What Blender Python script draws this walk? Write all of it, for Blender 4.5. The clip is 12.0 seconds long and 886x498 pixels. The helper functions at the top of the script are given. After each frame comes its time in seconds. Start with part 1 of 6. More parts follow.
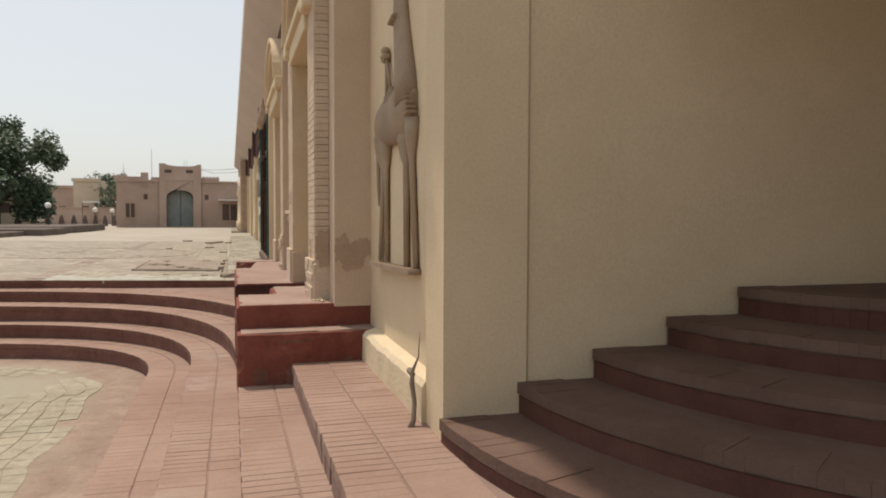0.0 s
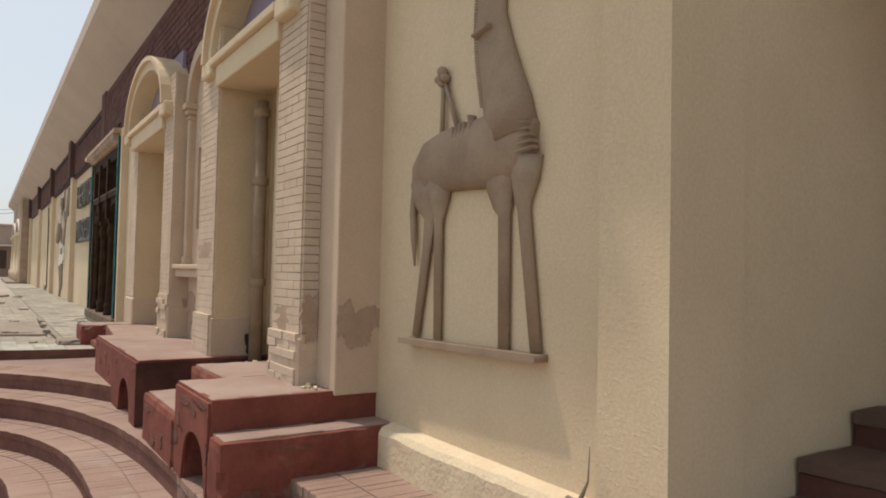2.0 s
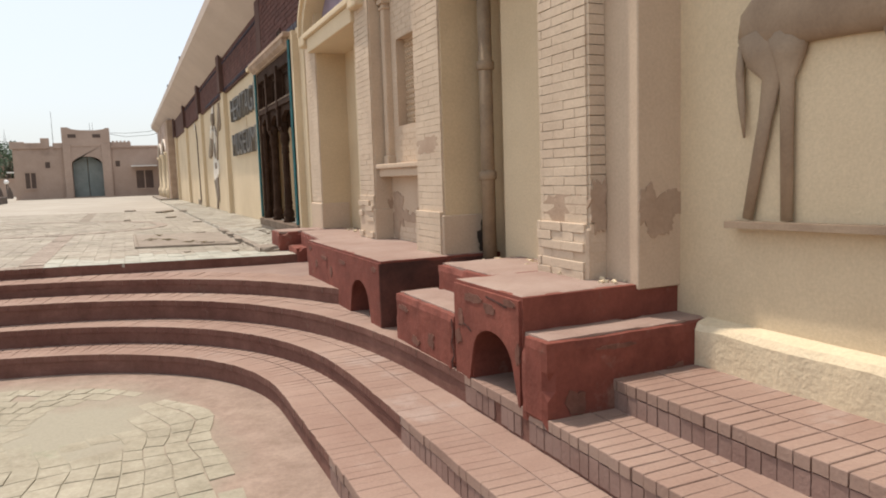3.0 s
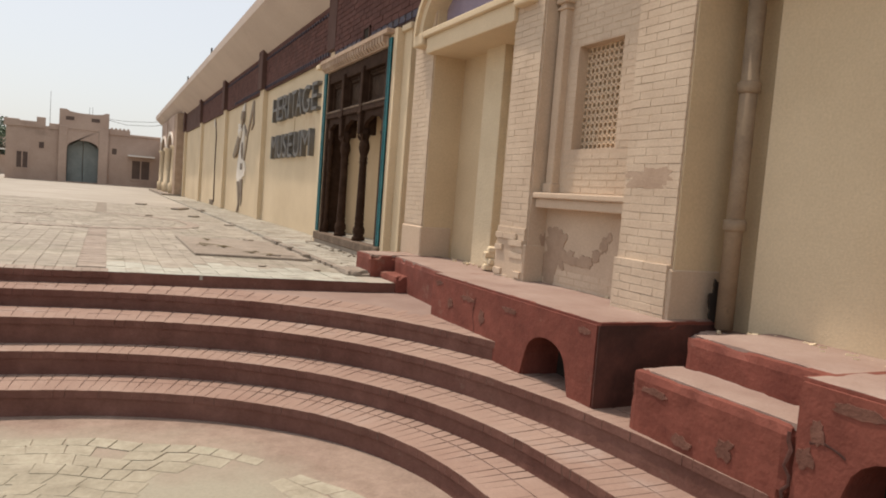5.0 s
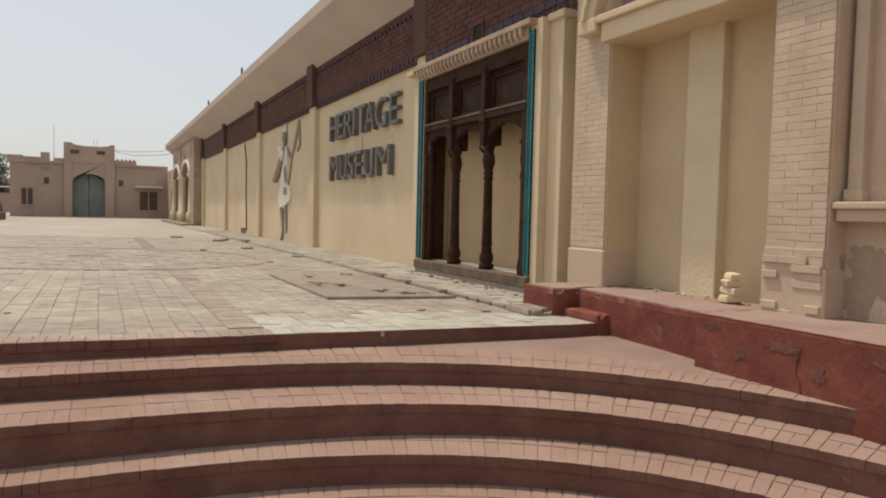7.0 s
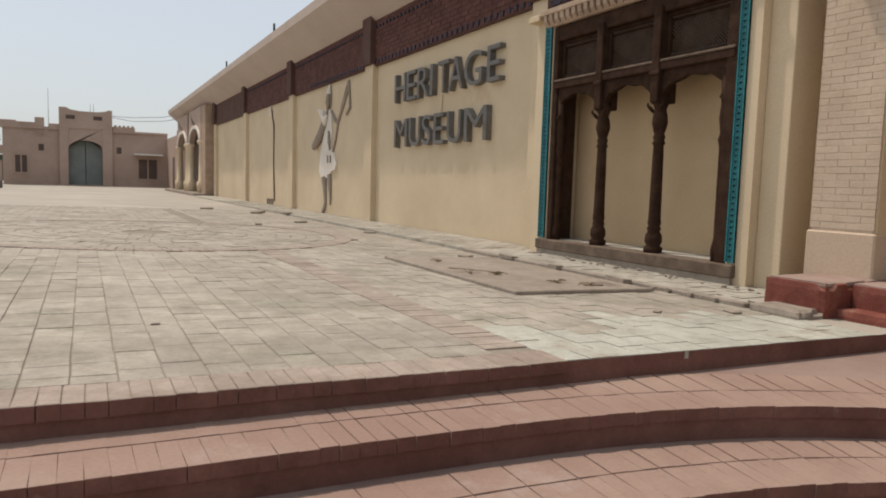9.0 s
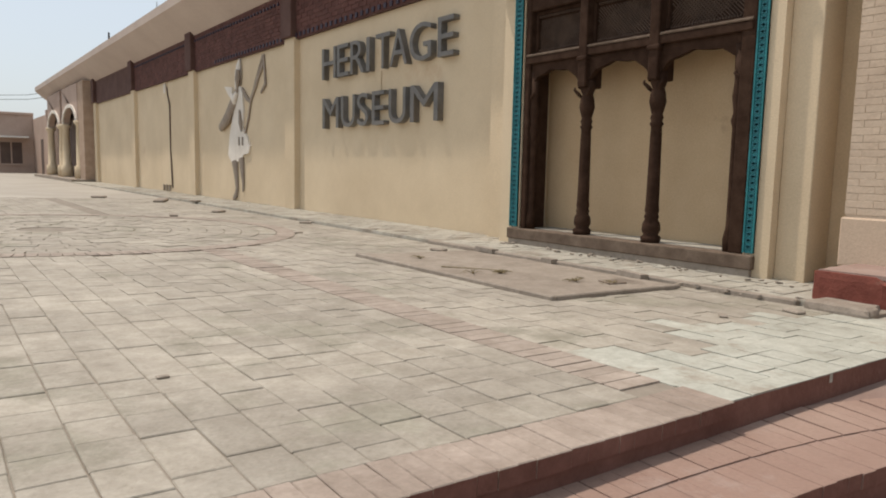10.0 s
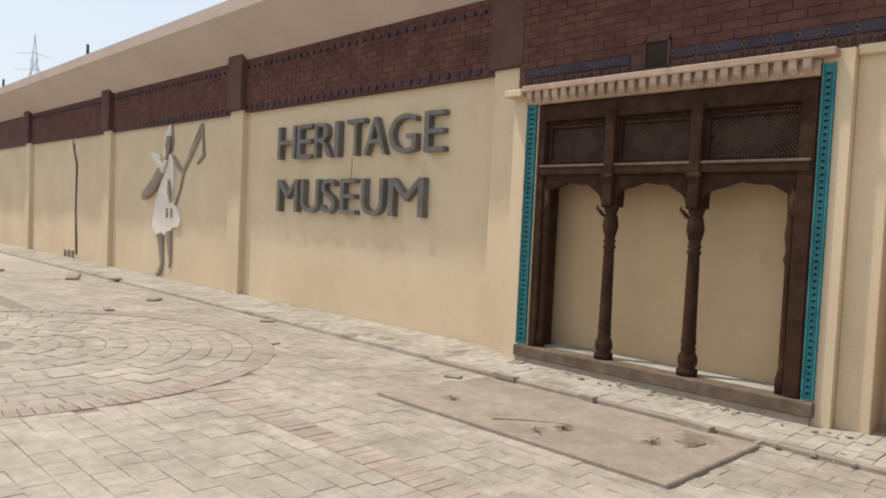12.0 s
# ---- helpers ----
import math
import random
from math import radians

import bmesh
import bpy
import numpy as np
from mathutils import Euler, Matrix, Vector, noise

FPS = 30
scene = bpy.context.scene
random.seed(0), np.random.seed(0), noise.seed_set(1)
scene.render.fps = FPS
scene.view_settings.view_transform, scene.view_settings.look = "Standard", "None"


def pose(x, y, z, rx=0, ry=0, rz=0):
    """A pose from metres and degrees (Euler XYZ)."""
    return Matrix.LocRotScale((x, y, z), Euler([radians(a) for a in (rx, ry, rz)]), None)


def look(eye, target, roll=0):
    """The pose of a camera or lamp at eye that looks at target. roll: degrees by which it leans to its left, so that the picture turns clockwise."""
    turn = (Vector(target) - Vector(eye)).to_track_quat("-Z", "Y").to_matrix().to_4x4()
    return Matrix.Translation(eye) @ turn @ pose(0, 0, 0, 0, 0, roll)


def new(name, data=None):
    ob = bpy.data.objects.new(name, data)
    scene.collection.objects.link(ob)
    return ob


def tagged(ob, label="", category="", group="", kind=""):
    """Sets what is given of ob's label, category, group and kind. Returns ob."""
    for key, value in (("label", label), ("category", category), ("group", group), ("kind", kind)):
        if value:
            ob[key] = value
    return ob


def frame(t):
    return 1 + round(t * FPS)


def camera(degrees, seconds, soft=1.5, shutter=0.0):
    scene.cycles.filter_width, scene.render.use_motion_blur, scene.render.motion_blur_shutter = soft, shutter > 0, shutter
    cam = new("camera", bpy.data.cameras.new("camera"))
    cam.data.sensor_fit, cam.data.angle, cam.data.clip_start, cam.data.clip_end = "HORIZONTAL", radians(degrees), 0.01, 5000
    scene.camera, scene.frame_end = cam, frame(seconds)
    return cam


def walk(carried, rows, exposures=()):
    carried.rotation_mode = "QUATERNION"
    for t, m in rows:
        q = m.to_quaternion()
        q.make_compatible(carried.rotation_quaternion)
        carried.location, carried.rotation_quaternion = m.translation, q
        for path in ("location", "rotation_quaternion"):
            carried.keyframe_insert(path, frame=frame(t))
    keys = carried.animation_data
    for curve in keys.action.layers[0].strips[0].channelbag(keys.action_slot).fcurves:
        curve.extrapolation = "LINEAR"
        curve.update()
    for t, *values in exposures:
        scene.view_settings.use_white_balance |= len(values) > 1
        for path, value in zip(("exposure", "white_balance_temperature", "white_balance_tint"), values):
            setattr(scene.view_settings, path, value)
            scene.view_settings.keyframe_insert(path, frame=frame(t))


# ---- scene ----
cam = camera(64.7, 12.0, soft=1.9)
PATH = [
    (0, (0.098, 0.481, 1.641), (0.677, 2.393, 1.552), 0.2),
    (0.5, (-0.197, 0.847, 1.604), (0.415, 2.748, 1.498), 2.1),
    (1, (-0.4, 1.291, 1.657), (0.34, 3.150, 1.656), 2.6),
    (1.5, (-0.609, 1.670, 1.665), (0.475, 3.347, 1.772), 3.3),
    (2, (-0.833, 1.942, 1.684), (0.264, 3.613, 1.754), 1.2),
    (2.5, (-1.206, 2.314, 1.628), (-0.203, 4.042, 1.528), 0.0),
    (3, (-1.481, 2.750, 1.601), (-0.667, 4.565, 1.39), -1.9),
    (3.2, (-1.595, 2.942, 1.591), (-0.821, 4.772, 1.366), -2.8),
    (4.8, (-2.233, 4.206, 1.587), (-1.239, 5.938, 1.466), -0.1),
    (5, (-2.339, 4.425, 1.607), (-1.467, 6.219, 1.466), 4.4),
    (5.5, (-2.571, 4.936, 1.612), (-1.946, 6.834, 1.512), 0.1),
    (6, (-2.878, 5.378, 1.627), (-2.111, 7.224, 1.576), 2.0),
    (6.5, (-3.051, 5.893, 1.651), (-2.157, 7.681, 1.574), 0.6),
    (6.7, (-3.15, 6.085, 1.606), (-2.277, 7.882, 1.515), 1.0),
    (8.3, (-3.863, 7.634, 1.565), (-2.9, 9.383, 1.443), 4.1),
    (8.5, (-3.946, 7.855, 1.547), (-2.938, 9.577, 1.398), 2.8),
    (9, (-4.179, 8.372, 1.554), (-3.268, 10.143, 1.372), 1.7),
    (9.5, (-4.387, 8.859, 1.561), (-3.388, 10.575, 1.316), 1.4),
    (10, (-4.504, 9.516, 1.579), (-3.327, 11.117, 1.352), 1.2),
    (10.5, (-4.712, 9.914, 1.78), (-3.549, 11.533, 1.617), 2.7),
    (11, (-4.834, 10.272, 1.897), (-3.525, 11.776, 1.748), 1.2),
    (11.5, (-4.886, 10.607, 2.08), (-3.535, 12.078, 1.982), 3.3),
    (12, (-5.02, 10.806, 2.195), (-3.601, 12.214, 2.114), 2.7),
]
walk(cam, [(t, look(eye, target, roll)) for t, eye, target, roll in PATH],
     [(0.0, 0.15, 6850, 13), (0.5, 0.36, 6800, 13), (1.0, 0.12, 6800, 13), (1.5, 0.1, 6700, 13), (2.0, 0.12, 6550, 12), (2.5, 0.14, 6550, 13), (3.0, 0.44, 6500, 13), (3.2, 0.48, 6500, 13), (4.8, 0.14, 6750, 14),
      (5.0, 0.25, 6800, 15), (5.5, 0.13, 6800, 16), (6.5, 0.03, 6850, 14), (8.5, -0.05, 6550, 13), (9.0, -0.02, 6500, 13), (9.5, -0.18, 6600, 14), (10.0, 0.12, 6350, 12), (10.5, 0.07, 6400, 13),
      (11.0, 0.28, 6400, 13), (11.5, 0.36, 6400, 13), (12.0, 0.32, 6400, 13)])

# ---- light ----
SUN = Vector((-0.20, 0.385, 1.0)).normalized()
world = bpy.data.worlds.new("world")
scene.world = world
world.use_nodes = True
wn = world.node_tree.nodes
sky = wn.new("ShaderNodeTexSky")
sky.sky_type = "NISHITA"
sky.sun_disc = False
sky.sun_elevation = math.asin(SUN.z)
sky.sun_rotation = math.atan2(SUN.x, SUN.y)
sky.air_density, sky.dust_density, sky.ozone_density = 1.0, 3.0, 1.0
haze = wn.new("ShaderNodeMix")
haze.data_type = "RGBA"
haze.inputs[0].default_value = 0.6
haze.inputs[7].default_value = (6.48, 6.97, 6.99, 1)
world.node_tree.links.new(sky.outputs[0], haze.inputs[6])
world.node_tree.links.new(haze.outputs[2], wn["Background"].inputs["Color"])
wn["Background"].inputs["Strength"].default_value = 0.118
sun = bpy.data.lights.new("sun", "SUN")
sun.energy, sun.angle, sun.color = 2.9, radians(1.5), (1.0, 0.90, 0.77)
sun_ob = new("sun", sun)
sun_ob.matrix_world = look(SUN * 40, (0, 0, 0))


# ---- materials ----
def surf(name, a, b, scale=2.5, fine=55.0, rough=0.85, bump=0.12, vary=0.0, metal=0.0, stain=None, stain_at=0.62, stain_scale=1.1, island=False, spec=0.3, coarse=0.0, blotch=False, trowel=0.0):
    """Procedural surface: two-scale colour, optional stains, grain relief, per-object variation."""
    m = bpy.data.materials.new(name)
    m.use_nodes = True
    n, l = m.node_tree.nodes, m.node_tree.links
    bs = n["Principled BSDF"]
    bs.inputs["Roughness"].default_value = rough
    bs.inputs["Metallic"].default_value = metal
    bs.inputs["Specular IOR Level"].default_value = spec
    geo = n.new("ShaderNodeNewGeometry")
    big = n.new("ShaderNodeTexNoise")
    big.inputs["Scale"].default_value, big.inputs["Detail"].default_value, big.inputs["Roughness"].default_value = scale, 5, 0.62
    l.new(geo.outputs["Position"], big.inputs["Vector"])
    ramp = n.new("ShaderNodeValToRGB")
    ramp.color_ramp.elements[0].position, ramp.color_ramp.elements[1].position = 0.36, 0.66
    ramp.color_ramp.elements[0].color, ramp.color_ramp.elements[1].color = (*a, 1), (*b, 1)
    l.new(big.outputs["Fac"], ramp.inputs["Fac"])
    colour = ramp.outputs["Color"]
    if stain:
        st = n.new("ShaderNodeTexNoise")
        st.inputs["Scale"].default_value, st.inputs["Detail"].default_value, st.inputs["Roughness"].default_value = stain_scale, 8, 0.7
        l.new(geo.outputs["Position"], st.inputs["Vector"])
        sr = n.new("ShaderNodeValToRGB")
        sr.color_ramp.elements[0].position, sr.color_ramp.elements[1].position = stain_at, stain_at + 0.09
        l.new(st.outputs["Fac"], sr.inputs["Fac"])
        mx = n.new("ShaderNodeMix")
        mx.data_type = "RGBA"
        l.new(sr.outputs["Color"], mx.inputs[0])
        l.new(colour, mx.inputs[6])
        mx.inputs[7].default_value = (*stain, 1)
        colour = mx.outputs[2]
    if blotch:
        # small irregular dirt and pale lime marks
        sp = n.new("ShaderNodeTexNoise")
        sp.inputs["Scale"].default_value, sp.inputs["Detail"].default_value, sp.inputs["Roughness"].default_value = 7.0, 9, 0.78
        l.new(geo.outputs["Position"], sp.inputs["Vector"])
        r2 = n.new("ShaderNodeValToRGB")
        r2.color_ramp.elements[0].position, r2.color_ramp.elements[1].position = 0.33, 0.66
        r2.color_ramp.elements[0].color, r2.color_ramp.elements[1].color = (0.74, 0.72, 0.68, 1), (1.10, 1.10, 1.08, 1)
        l.new(sp.outputs["Fac"], r2.inputs["Fac"])
        m2 = n.new("ShaderNodeMix")
        m2.data_type, m2.blend_type = "RGBA", "MULTIPLY"
        m2.inputs[0].default_value = 1.0
        l.new(colour, m2.inputs[6])
        l.new(r2.outputs["Color"], m2.inputs[7])
        colour = m2.outputs[2]
    grain = n.new("ShaderNodeTexNoise")
    grain.inputs["Scale"].default_value, grain.inputs["Detail"].default_value = fine, 4
    l.new(geo.outputs["Position"], grain.inputs["Vector"])
    hs = n.new("ShaderNodeHueSaturation")
    l.new(colour, hs.inputs["Color"])
    val = n.new("ShaderNodeMath")
    val.operation = "MULTIPLY_ADD"
    l.new(grain.outputs["Fac"], val.inputs[0])
    val.inputs[1].default_value, val.inputs[2].default_value = 0.3, 0.85
    out = val.outputs[0]
    if vary or island:
        if island:
            src = geo.outputs["Random Per Island"]
        else:
            src = n.new("ShaderNodeObjectInfo").outputs["Random"]
        v2 = n.new("ShaderNodeMath")
        v2.operation = "MULTIPLY_ADD"
        l.new(src, v2.inputs[0])
        v2.inputs[1].default_value, v2.inputs[2].default_value = vary, 1 - vary / 2
        v3 = n.new("ShaderNodeMath")
        v3.operation = "MULTIPLY"
        l.new(out, v3.inputs[0])
        l.new(v2.outputs[0], v3.inputs[1])
        out = v3.outputs[0]
    l.new(out, hs.inputs["Value"])
    l.new(hs.outputs["Color"], bs.inputs["Base Color"])
    bp = n.new("ShaderNodeBump")
    bp.inputs["Strength"].default_value, bp.inputs["Distance"].default_value = bump, 0.01
    l.new(grain.outputs["Fac"], bp.inputs["Height"])
    normal = bp.outputs["Normal"]
    if coarse:
        lump = n.new("ShaderNodeTexNoise")
        lump.inputs["Scale"].default_value, lump.inputs["Detail"].default_value = 26, 5
        l.new(geo.outputs["Position"], lump.inputs["Vector"])
        b2 = n.new("ShaderNodeBump")
        b2.inputs["Strength"].default_value, b2.inputs["Distance"].default_value = coarse, 0.03
        l.new(lump.outputs["Fac"], b2.inputs["Height"])
        l.new(normal, b2.inputs["Normal"])
        normal = b2.outputs["Normal"]
    if trowel:
        # horizontal trowel drags and nibs left in the plaster
        tc = n.new("ShaderNodeMapping")
        tc.inputs["Scale"].default_value = (1.0, 1.0, 2.6)
        l.new(geo.outputs["Position"], tc.inputs["Vector"])
        drag = n.new("ShaderNodeTexNoise")
        drag.inputs["Scale"].default_value, drag.inputs["Detail"].default_value, drag.inputs["Distortion"].default_value = 24, 5, 0.8
        l.new(tc.outputs["Vector"], drag.inputs["Vector"])
        nib = n.new("ShaderNodeValToRGB")
        nib.color_ramp.elements[0].position, nib.color_ramp.elements[1].position = 0.56, 0.70
        l.new(drag.outputs["Fac"], nib.inputs["Fac"])
        b3 = n.new("ShaderNodeBump")
        b3.inputs["Strength"].default_value, b3.inputs["Distance"].default_value = trowel, 0.012
        l.new(nib.outputs["Color"], b3.inputs["Height"])
        l.new(normal, b3.inputs["Normal"])
        normal = b3.outputs["Normal"]
    l.new(normal, bs.inputs["Normal"])
    return m


CREAM = surf("cream_paint", (0.592, 0.470, 0.314), (0.670, 0.542, 0.372), 0.8, 70, 0.8, 0.12, stain=(0.575, 0.425, 0.275), stain_at=0.62, stain_scale=0.5, trowel=0.17)
CREAM_ROUGH = surf("cream_rough_plaster", (0.600, 0.490, 0.335), (0.680, 0.570, 0.400), 1.5, 60, 0.85, 0.35, coarse=0.22)
CREAM_BRICK = surf("cream_painted_brick", (0.510, 0.395, 0.292), (0.595, 0.475, 0.357), 3, 60, 0.85, 0.3, vary=0.05, stain=(0.45, 0.335, 0.245), stain_at=0.66, stain_scale=2)
PLASTER_PINK = surf("pinkish_bay_plaster", (0.495, 0.375, 0.275), (0.570, 0.445, 0.328), 1.6, 60, 0.85, 0.2, stain=(0.42, 0.30, 0.22), stain_at=0.66, stain_scale=1.4)
NICHE = surf("yellow_niche_paint", (0.540, 0.415, 0.268), (0.610, 0.478, 0.312), 1.2, 60, 0.82, 0.15, stain=(0.47, 0.345, 0.215), stain_at=0.66)
# Darker, warmer niche paint: the doorway recess's shade is put into it.
NICHE_SHADE = surf("shaded_ochre_recess", (0.515, 0.365, 0.213), (0.585, 0.430, 0.262), 1.2, 60, 0.82, 0.2, stain=(0.42, 0.30, 0.18), stain_at=0.62, stain_scale=1.5)
SOOT_SHADE = surf("sooty_shaded_plaster", (0.042, 0.020, 0.016), (0.120, 0.048, 0.037), 3.5, 60, 0.9, 0.3)
MORTAR = surf("mortar", (0.500, 0.395, 0.295), (0.580, 0.470, 0.355), 4, 60, 0.95, 0.3)
BROWN = surf("damp_brown_plaster", (0.360, 0.255, 0.182), (0.440, 0.325, 0.238), 4, 60, 0.9, 0.3)
BLUE_PAINT = surf("faded_blue_violet_paint", (0.235, 0.195, 0.265), (0.300, 0.250, 0.320), 2, 60, 0.85, 0.2, stain=(0.36, 0.28, 0.26), stain_at=0.64, stain_scale=2)
TREAD = surf("dusty_pink_brick", (0.274, 0.179, 0.141), (0.334, 0.236, 0.189), 1.3, 70, 0.93, 0.3, vary=0.05, stain=(0.335, 0.25, 0.21), stain_at=0.58, stain_scale=1.6)
TREAD_ISL = surf("dusty_pink_brick_rows", (0.274, 0.179, 0.141), (0.334, 0.236, 0.189), 1.3, 70, 0.93, 0.3, vary=0.05, island=True, stain=(0.335, 0.25, 0.21), stain_at=0.58, stain_scale=1.6)
DUST = surf("dust_bedding", (0.235, 0.160, 0.133), (0.290, 0.212, 0.178), 2, 80, 0.97, 0.3)
RISER = surf("brown_red_riser_plaster", (0.152, 0.069, 0.054), (0.205, 0.102, 0.081), 2.2, 60, 0.88, 0.3, stain=(0.245, 0.155, 0.125), stain_at=0.62, stain_scale=2.4, blotch=True)
RED = surf("red_painted_plaster", (0.165, 0.047, 0.034), (0.240, 0.075, 0.054), 2.2, 60, 0.8, 0.25, stain=(0.245, 0.128, 0.098), stain_at=0.585, stain_scale=2.8, coarse=0.14, blotch=True)
RED_SCAR = surf("bare_brown_cement", (0.135, 0.060, 0.045), (0.205, 0.098, 0.074), 5, 60, 0.93, 0.35, coarse=0.2, blotch=True)
RED_DUSTY = surf("dusty_red_cement", (0.280, 0.192, 0.158), (0.350, 0.262, 0.220), 2.2, 60, 0.92, 0.25, stain=(0.33, 0.155, 0.118), stain_at=0.64, stain_scale=2)
SOLDIER = surf("dusty_riser_brick", (0.225, 0.140, 0.115), (0.280, 0.188, 0.157), 3, 60, 0.92, 0.3, vary=0.08, island=True)
FLOOR = surf("pale_cement_floor", (0.270, 0.195, 0.160), (0.335, 0.255, 0.208), 1.3, 60, 0.95, 0.25, blotch=True)


def pale_middle(m, centre, half, reach, lo, hi, colour):
    """Worn pale cement in the middle of a floor, giving way to red dust towards its rim."""
    n, l = m.node_tree.nodes, m.node_tree.links
    geo = n["Geometry"]
    sep = n.new("ShaderNodeSeparateXYZ")
    l.new(geo.outputs["Position"], sep.inputs[0])

    def calc(op, a, b):
        k = n.new("ShaderNodeMath")
        k.operation = op
        for i, v in enumerate((a, b)):
            if isinstance(v, (int, float)):
                k.inputs[i].default_value = v
            elif v is not None:
                l.new(v, k.inputs[i])
        return k.outputs[0]

    u = calc("ABSOLUTE", calc("SUBTRACT", sep.outputs[0], centre[0]), None)
    u = calc("DIVIDE", calc("MAXIMUM", calc("SUBTRACT", u, half), 0.0), reach[0])
    v = calc("DIVIDE", calc("MAXIMUM", calc("SUBTRACT", sep.outputs[1], centre[1]), 0.0), reach[1])
    d = calc("SQRT", calc("ADD", calc("MULTIPLY", u, u), calc("MULTIPLY", v, v)), None)
    noise_t = n.new("ShaderNodeTexNoise")
    noise_t.inputs["Scale"].default_value, noise_t.inputs["Detail"].default_value = 1.6, 6
    l.new(geo.outputs["Position"], noise_t.inputs["Vector"])
    d = calc("ADD", d, calc("MULTIPLY", calc("SUBTRACT", noise_t.outputs["Fac"], 0.5), 0.5))
    ramp = n.new("ShaderNodeValToRGB")
    ramp.color_ramp.elements[0].position, ramp.color_ramp.elements[1].position = lo, hi
    l.new(d, ramp.inputs["Fac"])
    mix = n.new("ShaderNodeMix")
    mix.data_type = "RGBA"
    hs = n["Hue/Saturation/Value"]
    old = hs.inputs["Color"].links[0].from_socket
    l.new(ramp.outputs["Color"], mix.inputs[0])
    mix.inputs[6].default_value = (*colour, 1)
    l.new(old, mix.inputs[7])
    l.new(mix.outputs[2], hs.inputs["Color"])


pale_middle(FLOOR, (-5.4, 7.34), 2.0, (2.765, 2.155), 0.62, 0.90, (0.315, 0.290, 0.225))
FLAG = surf("pale_flagstone", (0.335, 0.305, 0.238), (0.395, 0.362, 0.288), 1.0, 50, 0.92, 0.3, vary=0.07, stain=(0.33, 0.335, 0.255), stain_at=0.56, stain_scale=0.9, blotch=True)
PAVER = surf("buff_paver", (0.322, 0.289, 0.245), (0.420, 0.381, 0.324), 1.2, 60, 0.93, 0.4, vary=0.13, stain=(0.308, 0.284, 0.232), stain_at=0.53, stain_scale=1.7, blotch=True)
PAVER_ISL = surf("buff_paver_field", (0.322, 0.289, 0.245), (0.420, 0.381, 0.324), 1.2, 60, 0.93, 0.4, vary=0.13, island=True, stain=(0.308, 0.284, 0.232), stain_at=0.53, stain_scale=1.7, blotch=True)
PINK_PAVER = surf("pink_brick_paver", (0.315, 0.262, 0.222), (0.385, 0.325, 0.278), 2, 60, 0.93, 0.25, vary=0.12, island=True, blotch=True)
PAVER_PALE = surf("whitish_stained_paver", (0.395, 0.392, 0.345), (0.480, 0.480, 0.425), 1.6, 60, 0.93, 0.25, vary=0.10, island=True, stain=(0.345, 0.315, 0.265), stain_at=0.56, stain_scale=1.6, blotch=True)
RIM_BRICK = surf("dusty_rim_brick", (0.290, 0.230, 0.192), (0.365, 0.300, 0.255), 1.5, 60, 0.93, 0.3, vary=0.08, blotch=True)
WALK = surf("whitish_walk_brick", (0.355, 0.330, 0.282), (0.450, 0.425, 0.370), 2, 60, 0.93, 0.3, vary=0.10, island=True, stain=(0.29, 0.255, 0.21), stain_at=0.54, stain_scale=1.8, blotch=True)
JOINT = surf("sandy_joint", (0.215, 0.182, 0.145), (0.285, 0.245, 0.198), 3, 60, 0.97, 0.2)
GROUND = surf("plaza_ground", (0.340, 0.305, 0.255), (0.420, 0.380, 0.320), 0.5, 20, 0.95, 0.2, stain=(0.32, 0.275, 0.22), stain_at=0.6, stain_scale=0.3)
CONCRETE = surf("grey_brown_concrete", (0.275, 0.232, 0.193), (0.345, 0.297, 0.250), 1.5, 60, 0.93, 0.3, stain=(0.20, 0.165, 0.135), stain_at=0.60, stain_scale=1.5, blotch=True)
SOFFIT = surf("beige_soffit_paint", (0.475, 0.385, 0.325), (0.550, 0.455, 0.385), 0.5, 30, 0.85, 0.1, stain=(0.44, 0.35, 0.29), stain_at=0.60, stain_scale=0.6)
FRIEZE = surf("dark_red_brick", (0.088, 0.036, 0.029), (0.132, 0.059, 0.048), 3, 60, 0.9, 0.3, vary=0.28, island=True)
FRIEZE_BACK = surf("frieze_mortar", (0.088, 0.046, 0.038), (0.122, 0.070, 0.058), 2, 60, 0.95, 0.2)
BLUE_TILE = surf("dark_blue_tile", (0.034, 0.023, 0.038), (0.050, 0.036, 0.054), 6, 60, 0.55, 0.1, vary=0.3)
DIAPER = surf("dull_tan_relief", (0.105, 0.066, 0.046), (0.150, 0.100, 0.072), 6, 60, 0.85, 0.2)
PALE_TILE = surf("pale_tile", (0.12, 0.088, 0.080), (0.17, 0.13, 0.12), 6, 60, 0.6, 0.1)
WOOD = surf("dark_carved_wood", (0.034, 0.017, 0.010), (0.060, 0.033, 0.021), 8, 90, 0.8, 0.35, spec=0.10, stain=(0.095, 0.058, 0.038), stain_at=0.66, stain_scale=5)
WOOD_LIGHT = surf("worn_wood_lattice", (0.080, 0.050, 0.034), (0.12, 0.078, 0.053), 8, 90, 0.7, 0.3)
WOOD_DUSTY = surf("dusty_old_wood", (0.12, 0.085, 0.062), (0.19, 0.14, 0.105), 6, 80, 0.9, 0.3, blotch=True)
# Entrance step brick, darkened: the recess's shade is put into both colours.
SHADED_STEP = surf("dusty_shaded_step", (0.116, 0.068, 0.051), (0.160, 0.102, 0.079), 2, 60, 0.93, 0.3, vary=0.06, island=True)
RED_SHADED = surf("shaded_red_riser", (0.088, 0.034, 0.025), (0.128, 0.054, 0.041), 3, 60, 0.85, 0.3, vary=0.12, island=True)
